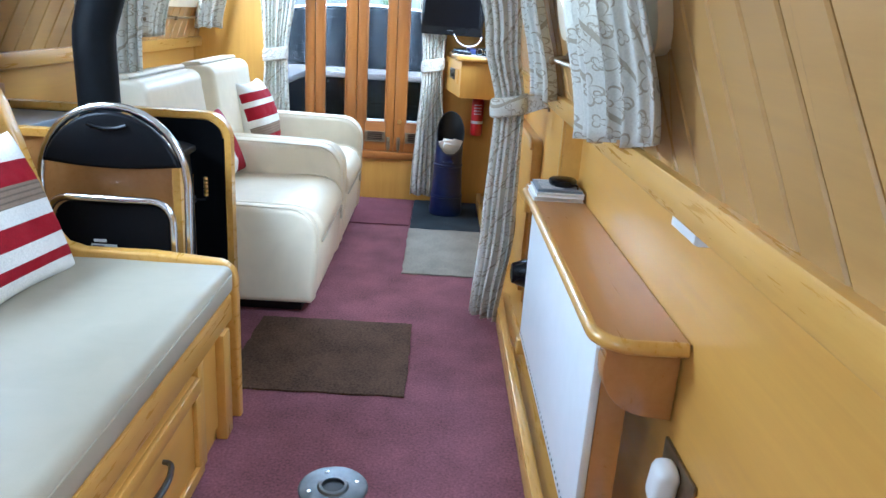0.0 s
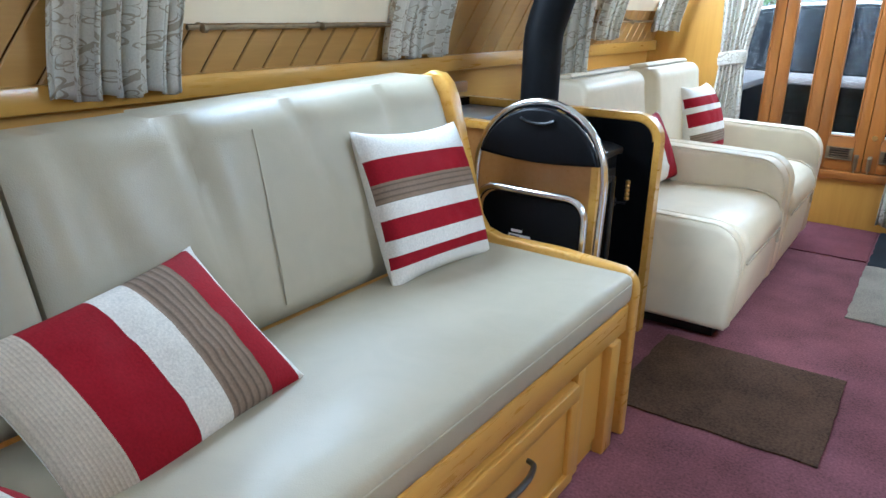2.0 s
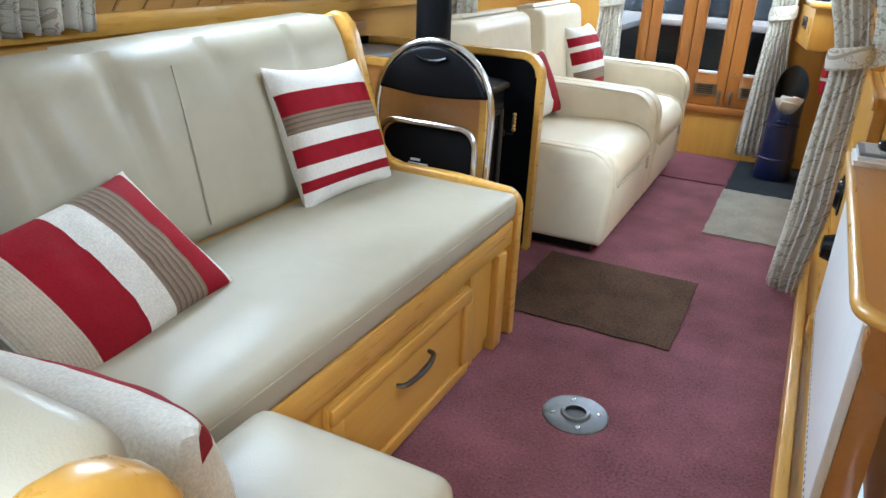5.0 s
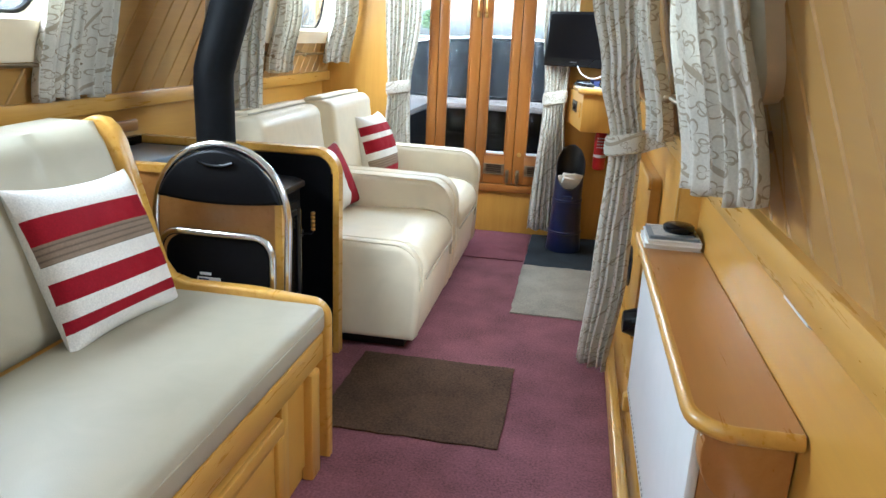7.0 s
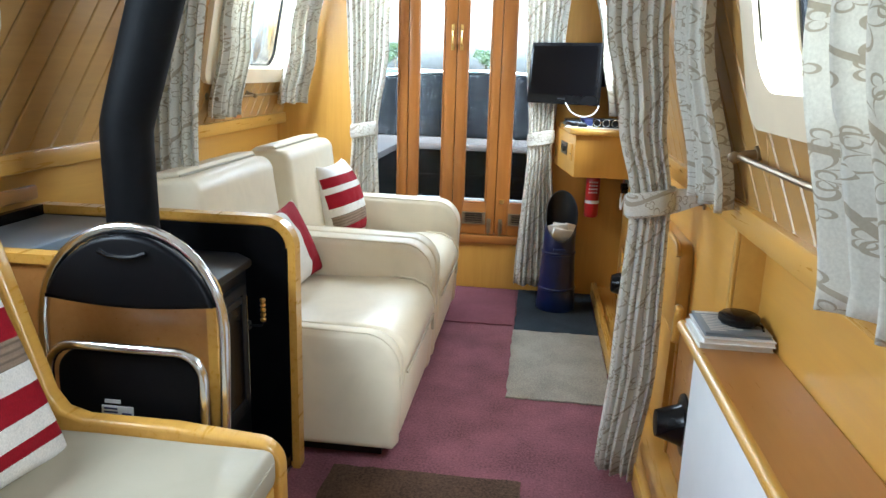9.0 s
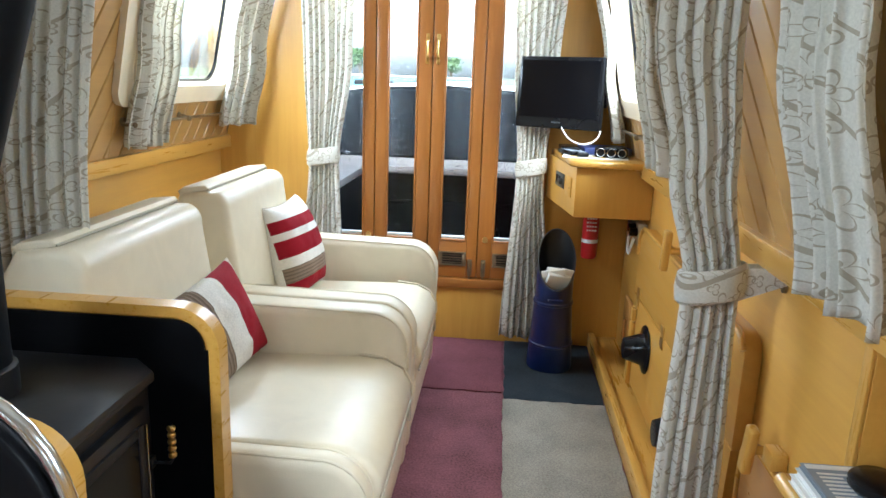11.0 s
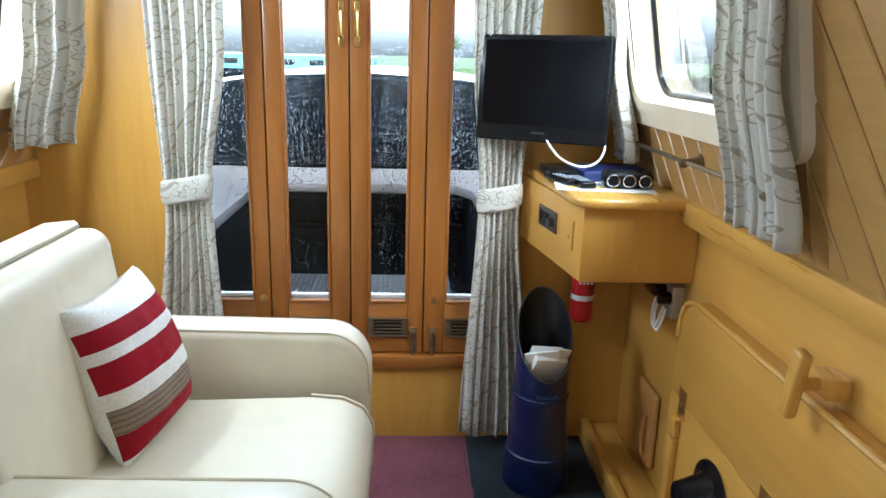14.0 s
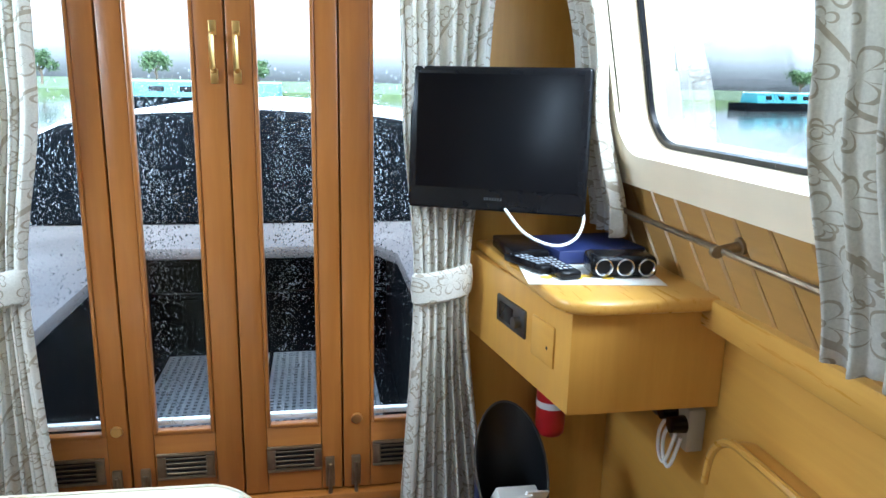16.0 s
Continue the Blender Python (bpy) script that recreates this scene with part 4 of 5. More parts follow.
finish("cross_bar", turn(join(tube([(-1.14, .02, .12), (-.73, .02, .12)], .008, 8), tube([(-1.115, -.012, .09), (-.757, -.012, .09)], .008, 8)), LEANB), CHROME, fc)
for xx in (-1.135, -.735):
    finish("foot", turn(lathe([(.015, 0), (.015, .03), (.012, .032)], (xx, .02, -.003), "z", 10), LEANB), BLACK_GLOSS, fc)

# ---- two linked armchairs ----
def arm_outline(zb, zt, xf, xb):
    return [(xb, zb), (xf - .015, zb), (xf, zb + .02), (xf + .012, zt - .17)] + [(xf - .10 + .112 * math.cos(radians(a)), zt - .115 + .115 * math.sin(radians(a))) for a in range(0, 91, 12)] + [(xb, zt + .012)]


def armchair(y0, arm_y, label):
    c = thing("armchair", (-0.95, y0 + .36, 0), label, "armchair", "linked armchairs")
    y1 = y0 + .62
    # base and rounded aft cheek
    finish("base", prism([(-1.42, .055), (-.50, .055), (-.487, .10), (-.475, .28), (-.482, .30), (-1.42, .30)], "y", y0 + .075, y1 + .005, .012, 3), LEATHER, c)
    seat_o = [(-1.25, .295), (-.475, .295), (-.462, .32), (-.465, .36), (-.49, .405), (-.54, .43), (-.62, .437), (-1.0, .425), (-1.25, .415)]
    bm = prism(seat_o, "y", y0 + .075, y1, .022, 4)
    finish("seat", bm, LEATHER, c)
    finish("piping", tube([(x + .001, y1 - .006, z + .002) for x, z in seat_o[1:7]], .004, 6), LEATHER, c)
    for ya, yb, zt in arm_y:
        finish("arm", prism(arm_outline(.055, zt, -.487, -1.36), "y", ya, yb, .028, 4), LEATHER, c)
        finish("piping", join(*[tube([(x, yy, z) for x, z in arm_outline(.055, zt - .004, -.490, -1.3)[3:]], .0035, 6) for yy in (ya + .010, yb - .010)]), LEATHER, c)
    finish("pull_tab", join(box((-.472, y1 - .02, .24), (-.462, y1 - .008, .30), .003), tube([(-.466, y0 + .07, .298), (-.466, y1, .298)], .004, 6)), VINYL, c)
    # back: leaning block with a lip behind its top
    back = [(-1.27, .33), (-1.02, .39), (-1.03, .46), (-1.066, .72), (-1.078, .805)] + [(-1.130 + .052 * math.cos(radians(a)), .815 + .052 * math.sin(radians(a))) for a in range(8, 92, 14)] + [(-1.165, .866), (-1.235, .855), (-1.27, .80)]
    finish("back", prism(back, "y", y0 + .02, y0 + .625, .022, 4), LEATHER, c)
    finish("headroll", prism([(-1.150, .868), (-1.146, .876), (-1.155, .884), (-1.225, .876), (-1.245, .862), (-1.24, .85)], "y", y0 + .035, y0 + .61, .006, 3), LEATHER, c)
    finish("piping", tube([(-1.148, y0 + .04, .871), (-1.148, y0 + .605, .871)], .0035, 6), VINYL, c)
    finish("plinth", box((-1.38, y0 + .09, 0.0), (-.55, y1 - .03, .056)), BLACK_IRON, c)
    return c


CREAMY = "cream leather armchair with low rounded arms and high back"
armchair(3.12, [(3.132, 3.20, .437), (3.74, 3.852, .565)], CREAMY)
armchair(3.90, [(3.858, 3.965, .560), (4.59, 4.705, .575)], CREAMY)

# ---- shelf, radiator and wall fittings ----
shelf = thing("shelf", (0.33, 2.4, 0.6), "long varnished radiator shelf with a rounded end", "shelf")
so = [(0.417, 2.867), (0.357, 2.868), (0.357, 2.89), (0.252, 2.89), (0.252, 1.83)] + arc(0.322, 1.79, .07, 180, 262, 8) + [(0.417, 1.718)]
finish("board", prism([(x + (0.008 if x < .34 else 0), y) for x, y in so], "z", .604, .6255), SHELF, shelf)
finish("nosing", join(tube([(x + .006, y, .613) for x, y in so[3:-1]] + [(.414, 1.722, .613)], .0145, 10)), TRIM, shelf)
finish("bracket", prism([(0.417, .604), (0.270, .604)] + arc(0.375, .56, .10, 165, 262, 8) + [(0.417, .455)], "y", 1.745, 1.79, .004), SHELF, shelf)
finish("fascia", box((.275, 1.80, .575), (.29, 2.88, .604), .002), SHELF, shelf)

rad = thing("radiator", (0.3, 2.3, 0.1), "white enamelled flat panel radiator under the shelf", "radiator")
finish("panel", box((0.270, 1.79, .13), (0.290, 2.80, .578), .006), WHITE_MET, rad)
finish("side_grille", box((0.290, 1.792, .135), (0.345, 1.800, .57), .002), SHELF, rad)
finish("seam_dots", join(*[box((0.2688, 1.83 + .024 * i, .150), (0.2705, 1.836 + .024 * i, .156)) for i in range(40)]), STEEL, rad)
for fy in (1.9, 2.7):
    finish("foot_bracket", box((.29, fy, .05), (.35, fy + .03, .3)), TRIM, rad)
finish("end_block", box((.258, 2.76, .0755), (.30, 2.80, .132), .008), TRIM, rad)

struct("trim", join(box((.352, 2.871, .627), (.3595, 2.895, .885), .002)), TRIM_Z, "upright wooden batten on the wall")
sw = thing("light_switch", (0.345, 1.62, 0.82), "small white plastic box on the wall under the rail", "switch")
finish("case", prism([(1.585, .846), (1.70, .846), (1.70, .885), (1.585, .885)], "x", .338, .419, .008), WHITE_PL, sw)
so2 = thing("wall_socket", (0.35, 1.50, 0.5), "brushed metal wall plate with a white plug", "socket")
finish("plate", box((.412, 1.585, .325), (.4195, 1.745, .425), .003), BRONZE, so2)
finish("plug", turn(box((-.045, -.03, -.045), (0, .03, .045), .018, 3), Matrix.Translation((.413, 1.665, .375)) @ pose(0, 0, 0, 12)), WHITE_PL, so2)

book_b = [("book", .256, .412, 2.71, 2.865, .626, .640, PAPER), ("book", .262, .412, 2.70, 2.862, .6405, .653, WHITE_PL), ("magazine", .268, .408, 2.715, 2.864, .6535, .661, SLATE)]
for nm, x0, x1, y0, y1, z0, z1, mt in book_b:
    solid(nm, join(box((x0, y0, z0), (x1, y1, z0 + .0015)), box((x0 + .003, y0 + .003, z0 + .0015), (x1 - .002, y1 - .003, z1 - .0015)), box((x0, y0, z1 - .0015), (x1, y1, z1))), [mt], (x0, y0, z0), "thin pale book lying in a stack on the shelf", "book", "stacked books")
mg = thing("leaflet", (.27, 2.72, .661), "blue-grey printed leaflet on top of the books", "leaflet")
finish("sheet", box((.270, 2.718, .6612), (.404, 2.860, .6622)), SLATE, mg)
finish("print", join(*[box((.282, 2.730 + .011 * i, .6623), (.282 + .035 + .012 * (i * 7 % 4), 2.735 + .011 * i, .6628)) for i in range(10)], box((.272, 2.845, .6623), (.402, 2.858, .6628))), PAPER, mg)
solid("sunglasses_case", join(turn(lathe([(0, 0), (.030, 0), (.034, .006), (.034, .016), (.030, .021), (.012, .024), (0, .024)], (0, 0, 0), "z", 28), Matrix.Translation((.355, 2.79, .6632)) @ Matrix.Diagonal((1.3, 1.3, 1, 1))), tube([(.385, 2.79, .667), (.400, 2.765, .666), (.395, 2.74, .664)], .003, 6)), BLACK_GLOSS, (.345, 2.8, .6615), "small black oval case resting on the books", "case")

# ---- leaning folding table board with its wooden keeper ----
tb = thing("folding_table", (0.32, 3.9, 0.05), "varnished drop-leaf table board stowed flat against the wall", "table")
out = [(3.40, .09), (4.56, .09), (4.535, .60)] + arc(4.445, .63, .085, 5, 90, 6) + [(3.38, .715)] + arc(3.36, .655, .06, 90, 170, 5) + [(3.30, .30), (3.33, .09)]
finish("upper_leaf", prism([p for p in [(3.30, .445), (4.543, .445)] + out[2:-2]], "x", .318, .3585, .005), PLY, tb)
finish("lower_leaf", prism([(3.33, .09), (4.562, .09), (4.545, .4425), (3.302, .4425)], "x", .318, .3585, .004), PLY, tb)
finish("edge_moulding", tube([(.316, y, z) for y, z in out[2:-3]], .008, 8), TRIM, tb)
for yy in (4.46, 4.03):
    finish("hinge", join(box((.3155, yy - .022, .405), (.3185, yy + .022, .482), .001), tube([(.315, yy, .44), (.315, yy, .447)], .004, 6)), BRASS, tb)
finish("leg_batten", join(box((.300, 4.46, .09), (.3175, 4.50, .34), .004), box((.300, 4.455, .35), (.3175, 4.49, .40), .004)), TRIM_Z, tb)
kp = thing("keeper", (0.30, 3.95, .75), "turned wooden swivel keeper holding the stowed table", "latch")
finish("bar", turn(box((-.012, -.016, -.065), (.012, .016, .065), .008, 3), Matrix.Translation((.275, 3.93, .755)) @ pose(0, 0, 0, 10)), TRIM_Z, kp)
finish("spindle", join(tube([(.285, 3.93, .755), (.357, 3.93, .755)], .012, 10), box((.315, 3.90, .735), (.359, 3.96, .775), .006)), TRIM, kp)


def cone_mount(y, z, x=.317):
    s = thing("table_leg_boss", (x - .007, y, z), "black cone-shaped table-leg mount on the stowed board", "leg mount", "leg mounts")
    finish("cone", lathe([(.088, -.001), (.086, -.006), (.062, -.012), (.056, -.020), (.040, -.070), (.037, -.078), (.028, -.080)], (x, y, z), "x", 32), BLACK_GLOSS, s)
    finish("bore", lathe([(.0285, -.0795), (.0275, -.070), (.026, -.03), (0, -.03)], (x, y, z), "x", 24), STEEL, s)
    return s


cone_mount(4.25, .315)
cone_mount(3.69, .275)
cone_mount(3.095, .25, .337)
solid("wooden_hook_rail", join(box((.340, 4.70, .10), (.3595, 4.86, .34), .012, 3), tube([(.33, 4.74, .14), (.325, 4.74, .20), (.33, 4.74, .26)], .006, 8)), SHELF, (.35, 4.78, .1), "small carved wooden rack low on the wall", "rack")
sl = thing("table_leaf", (.35, 3.08, .06), "small varnished table leaf with rounded corner stowed on the wall", "table leaf")
leaf_o = [(2.885, .06), (3.285, .06), (3.285, .43)] + arc(3.215, .43, .07, 0, 90, 7) + [(2.885, .50)]
finish("board", prism(leaf_o, "x", .338, .3585, .005), SHELF, sl)
finish("edge_moulding", tube([(.337, y, z) for y, z in leaf_o[1:]], .007, 8), TRIM, sl)
kq = thing("keeper", (.32, 3.16, .52), "turned wooden swivel keeper holding the stowed leaf", "latch")
finish("bar", turn(box((-.011, -.016, -.055), (.011, .016, .055), .007, 3), Matrix.Translation((.300, 3.155, .525)) @ pose(0, 0, 0, 10)), TRIM_Z, kq)
finish("spindle", join(tube([(.305, 3.155, .525), (.357, 3.155, .525)], .010, 10), box((.325, 3.10, .508), (.359, 3.15, .545), .005)), TRIM, kq)

# ---- corner unit with television ----
unit = thing("corner_shelf_unit", (.2, 4.8, .72), "varnished wall box with an overhanging rounded shelf top", "cabinet")
finish("box", prism([(.060, 4.585), (.358, 4.585), (.358, 5.078), (-.02, 5.078)], "z", .722, .918, .004), PLY_Z, unit)
top = [(.358, 4.555)] + [(.11, 4.555)] + arc(.095, 4.62, .065, 265, 180, 8)[1:] + [(-.005, 5.078), (.358, 5.078)]
finish("top", prism([(x + .0, y) for x, y in top], "z", .919, .945, .010, 3), TRIM, unit)
mt = thing("stereo_panel", (.02, 4.88, .85), "small silver car stereo set in the wall box", "stereo")
ang = math.degrees(math.atan2(.080, 5.078 - 4.585))
MT = Matrix.Translation((.0205, 4.83, .835)) @ pose(0, 0, 0, 0, 0, ang)
finish("bezel", turn(box((-.006, -.07, -.030), (.003, .07, .030), .004), MT), STEEL, mt)
finish("display", turn(box((-.008, -.015, -.018), (-.0055, .05, .018), .001), MT), BLACK_GLOSS, mt)
finish("knob", turn(lathe([(.013, 0), (.012, -.014), (0, -.015)], (-.006, -.045, 0), "x", 16), MT), STEEL, mt)
finish("plate", turn(join(box((-.004, -.19, -.045), (.001, -.10, .035), .001)), MT), PLY, unit)
finish("screw_hole", turn(lathe([(.004, 0), (0, -.002)], (-.004, -.165, -.012), "x", 8), MT), BLACK_IRON, unit)

tv = thing("television", (0.0, 4.93, 1.04), "small black flat-screen television on a wall arm, switched off", "television")
TVM = Matrix.Translation((0.0, 4.925, 1.195)) @ pose(0, 0, 0, -3, 0, -25) @ Matrix.Diagonal((0.96, 1, 0.97, 1))
finish("casing", turn(join(box((-.198, -.018, -.158), (.198, .022, .150), .008, 3), box((-.14, .022, -.10), (.14, .05, .10), .012, 3)), TVM), BLACK_GLOSS, tv)
finish("screen", turn(box((-.180, -.0195, -.110), (.180, -.0175, .134)), TVM), SCREEN, tv)
finish("maker_mark", turn(join(*[box((-.022 + .006 * i, -.0195, -.134), (-.0185 + .006 * i, -.018, -.128)) for i in range(7)]), TVM), STEEL, tv)
finish("arm", join(tube([(.02, 4.965, 1.19), (.12, 5.0, 1.19), (.19, 5.06, 1.19)], .014, 8), box((.15, 5.062, 1.13), (.22, 5.079, 1.25), .004)), BLACK_IRON, tv)
solid("cable", tube(curve([(.01, 4.90, 1.055), (.04, 4.84, 1.010), (.09, 4.80, .990), (.14, 4.81, 1.000), (.170, 4.845, 1.035), (.165, 4.87, 1.075)]), .0032, 8), WHITE_PL, (.08, 4.8, .95), "white looped aerial cable below the television", "cable")

ps = thing("leaflet", (.15, 4.72, .945), "white and yellow printed leaflet on the shelf", "leaflet")
finish("sheet", turn(box((-.13, -.075, 0), (.13, .075, .0012)), Matrix.Translation((.145, 4.735, .9455)) @ pose(0, 0, 0, 0, 0, -8)), PAPER, ps)
finish("print", turn(join(*[prism(arc(.02 * i - .09, -.03 + .012 * (i % 3), .012, 0, 330, 10), "z", .0014, .0018) for i in range(7)]), Matrix.Translation((.145, 4.735, .9455)) @ pose(0, 0, 0, 0, 0, -8)), YELLOW, ps)
REM = [(.045, 4.80, 20), (.085, 4.755, 8)]
for x, y, a in REM:
    r = thing("remote_control", (x, y, .948), "slim black remote control with coloured keys", "remote control", "remote controls")
    M = Matrix.Translation((x, y, .9478)) @ pose(0, 0, 0, 0, 0, a)
    finish("case", turn(box((-.022, -.065, 0), (.022, .065, .017), .006, 3), M), BLACK_GLOSS, r)
    finish("keys", turn(join(*[box((-.016 + .011 * i, -.045 + .017 * j, .0165), (-.009 + .011 * i, -.036 + .017 * j, .0185), .001) for i in range(3) for j in range(6)]), M), [GREY_INK], r)
tr = thing("socket_splitter", (.205, 4.725, .948), "black triple power socket strip on the shelf", "socket strip")
M = Matrix.Translation((.205, 4.725, .9478)) @ pose(0, 0, 0, 0, 0, -6)
finish("case", turn(box((-.065, -.03, 0), (.065, .045, .042), .012, 3), M), BLACK_GLOSS, tr)
for i in range(3):
    finish("socket_ring", turn(lathe([(.0125, -.030), (.0150, -.034), (.0175, -.033), (.0175, -.028)], (-.042 + .042 * i, 0, .021), "y", 20), M), CHROME, tr)
    finish("socket_hole", turn(lathe([(0, -.0305), (.0128, -.0305)], (-.042 + .042 * i, 0, .021), "y", 16), M), BLACK_IRON, tr)
solid("folder", turn(box((-.10, -.08, 0), (.10, .08, .03), .004), Matrix.Translation((.20, 4.90, .946)) @ pose(0, 0, 0, 0, 0, 6)), BLUE_PL, (.2, 4.9, .946), "dark blue box of papers behind the socket strip", "box")
solid("set_top_box", box((.015, 4.83, .946), (.095, 5.0, .972), .004), BLACK_GLOSS, (.05, 4.9, .946), "flat black receiver box on the shelf", "receiver")

pl = thing("plug_cluster", (.34, 4.64, .64), "grey and white sockets with looped white leads", "socket")
finish("grey_socket", box((.318, 4.74, .63), (.3595, 4.83, .718), .006), STEEL, pl)
finish("white_socket", box((.322, 4.62, .61), (.3595, 4.69, .70), .005), VINYL, pl)
finish("plug", join(lathe([(.018, 0), (.016, -.03), (0, -.032)], (.322, 4.675, .675), "x", 14), lathe([(.018, 0), (.016, -.03), (0, -.032)], (.322, 4.635, .665), "x", 14)), BLACK_GLOSS, pl)
for d in (0, .02):
    finish("lead", tube(curve([(.305, 4.668 - d, .668), (.297, 4.682 - d, .63), (.297, 4.680 - d, .590), (.298, 4.662 - d, .572), (.30, 4.648 - d, .59), (.312, 4.645 - d, .64)]), .0038, 8), WHITE_PL, pl)

# ---- fire extinguisher ----
fe = thing("fire_extinguisher", (.19, 5.03, .47), "small red fire extinguisher on the bulkhead", "fire extinguisher")
finish("cylinder", lathe([(.030, 0), (.036, .008), (.037, .02), (.037, .20), (.032, .222), (.016, .236), (.014, .246)], (.19, 5.035, .452), "z", 24), RED_PAINT, fe)
finish("label", lathe([(.0376, .075), (.0376, .092)], (.19, 5.035, .452), "z", 24), WHITE_PL, fe)
finish("lettering", join(*[box((.168 + .012 * i, 4.9955, .585 + .018 * j), (.175 + .012 * i, 4.9985, .591 + .018 * j)) for i in range(4) for j in range(4)]), WHITE_PL, fe)
finish("valve", join(box((.172, 5.015, .712), (.208, 5.055, .735), .004), box((.178, 4.99, .735), (.202, 5.06, .745), .003)), BLACK_GLOSS, fe)

# ---- coal scuttle ----
cs = thing("coal_scuttle", (.025, 4.80, .007), "tall navy enamel coal scuttle with an open slanted mouth", "coal scuttle")
def hod(rings, n=36):
    bm, rows = bmesh.new(), []
    for z, rx, ry, tilt, dx, dy in rings:
        rows.append([bm.verts.new((.025 + dx + rx * math.cos(a), 4.80 + dy + ry * math.sin(a), z + tilt * math.sin(a))) for a in (2 * math.pi * j / n for j in range(n))])
    for A, B in zip(rows, rows[1:]):
        for j in range(n):
            bm.faces.new((A[j], A[(j + 1) % n], B[(j + 1) % n], B[j]))
    return bm
finish("body", hod([(.008, .098, .098, 0, 0, 0), (.02, .100, .100, 0, 0, 0), (.115, .093, .095, 0, 0, 0), (.118, .097, .099, 0, 0, 0), (.126, .097, .099, 0, 0, 0), (.130, .092, .094, 0, 0, 0), (.30, .082, .088, 0, 0, .003), (.303, .086, .092, 0, 0, .003), (.312, .086, .092, 0, 0, .003), (.316, .081, .087, 0, 0, .003), (.42, .079, .088, .04, .002, .006), (.49, .079, .090, .115, .004, .01)]), NAVY, cs)
finish("lining", hod([(.491, .0775, .0885, .115, .004, .01), (.42, .076, .085, .04, .002, .006), (.30, .078, .082, 0, 0, 0), (.28, .001, .001, 0, 0, 0)]), BLACK_IRON, cs)
finish("rim", tube([(.029 + .080 * math.cos(a), 4.81 + .091 * math.sin(a), .491 + .116 * math.sin(a)) for a in (2 * math.pi * j / 36 for j in range(36))], .003, 6, True), STEEL, cs)
finish("handle", tube([(.00, 4.709, .335), (.0, 4.690, .34), (.025, 4.684, .342), (.05, 4.690, .34), (.05, 4.709, .335)], .006, 8), NAVY, cs)
solid("newspaper", join(turn(box((-.05, -.03, -.05), (.05, .03, .05), .004), Matrix.Translation((.03, 4.79, .40)) @ pose(0, 0, 0, 25, 8, 12)), turn(box((-.055, -.004, -.055), (.045, .004, .045), .002), Matrix.Translation((.025, 4.765, .415)) @ pose(0, 0, 0, 18, -10, -8)), turn(box((-.03, -.004, -.05), (.03, .004, .05), .002), Matrix.Translation((.06, 4.77, .415)) @ pose(0, 0, 0, 15, 14, 20))), PAPER, (.03, 4.79, .35), "folded white paper stuffed in the coal scuttle", "paper")

# ---- outside: bow well, water, far boats and bank ----
struct("deck_floor", box((-1.55, 5.14, 0.14), (.35, 6.55, 0.165)), BLACK_HULL, "dark wet well-deck floor")
well = thing("bow_bulkhead", (-0.6, 6.6, 0), "black painted steel bow with wet grey deck edge and black locker", "boat bow")
finish("front_wall", join(box((-1.6, 6.42, -.3), (.4, 6.46, .655)), box((-1.07, 6.395, .42), (-.10, 6.42, .445), .004)), BLACK_HULL, well)
finish("deck", prism([(-1.7, 5.14), (-1.06, 5.14), (-1.06, 5.98), (-1.0, 6.12), (-.16, 6.12), (-.095, 5.98), (-.095, 5.14), (.5, 5.14), (.5, 7.1), (-1.7, 7.1)], "z", .655, .70, .008), DECK, well)
finish("side_wall", prism([(-1.062, 5.14), (-1.062, 6.418), (-1.10, 6.418), (-1.10, 5.14)], "z", .165, .655), BLACK_HULL, well)
finish("side_wall", prism([(-.093, 5.14), (-.093, 6.418), (-.055, 6.418), (-.055, 5.14)], "z", .165, .655), BLACK_HULL, well)
lk = [(-1.62, .70), (-1.60, .95), (-1.53, 1.05), (-1.40, 1.11), (-1.1, 1.155), (-.6, 1.178), (-.1, 1.155), (.2, 1.11), (.33, 1.05), (.40, .95), (.42, .70)]
finish("locker", prism(lk, "y", 6.56, 8.6, .03, 3), BLACK_HULL, well)
# white slab paints the sky's reflection on the wet black locker top
finish("locker_top_sheen", prism([(x * .98 - .012, z + .004) for x, z in lk[2:9]] + [(x * .98 - .012, z + .022) for x, z in lk[8:1:-1]], "y", 6.60, 8.55, .006), WHITE_MET, well)
finish("locker_rail", box((-.86, 6.546, .72), (-.84, 6.56, 1.05)), BLACK_HULL, well)

gr = thing("deck_grating", (-.6, 5.8, .17), "galvanised perforated deck grating in the bow well", "grating")
def grate(x0, x1, y0, y1, pitch=.026, bar=.012):
    bms = []
    nx, ny = int((x1 - x0) / pitch), int((y1 - y0) / pitch)
    bms = [box((x0 + i * pitch, y0, .168), (x0 + i * pitch + bar, y1, .182)) for i in range(nx + 1)]
    bms += [box((x0, y0 + j * pitch, .169), (x1, y0 + j * pitch + bar, .181)) for j in range(ny + 1)]
    return join(*bms)
finish("panel", grate(-.99, -.60, 5.2, 6.38), GRATE, gr)
finish("panel", grate(-.57, -.17, 5.2, 6.38), GRATE, gr)

struct("water", box((-3000, -3000, -.6), (3000, 3000, -.5)), WATER, "grey canal basin water")
struct("ground", prism([(-3000, 78), (3000, 78), (3000, 3000), (-3000, 3000)], "z", -.6, .2), BANK, "grassy far bank")
struct("bank", prism([(-300, -300), (-45, -300), (-45, 77), (-300, 77)], "z", -.6, .25), BANK, "grassy bank")
struct("far_bank", prism([(70, -300), (300, -300), (300, 77), (70, 77)], "z", -.6, .25), BANK, "grassy bank")


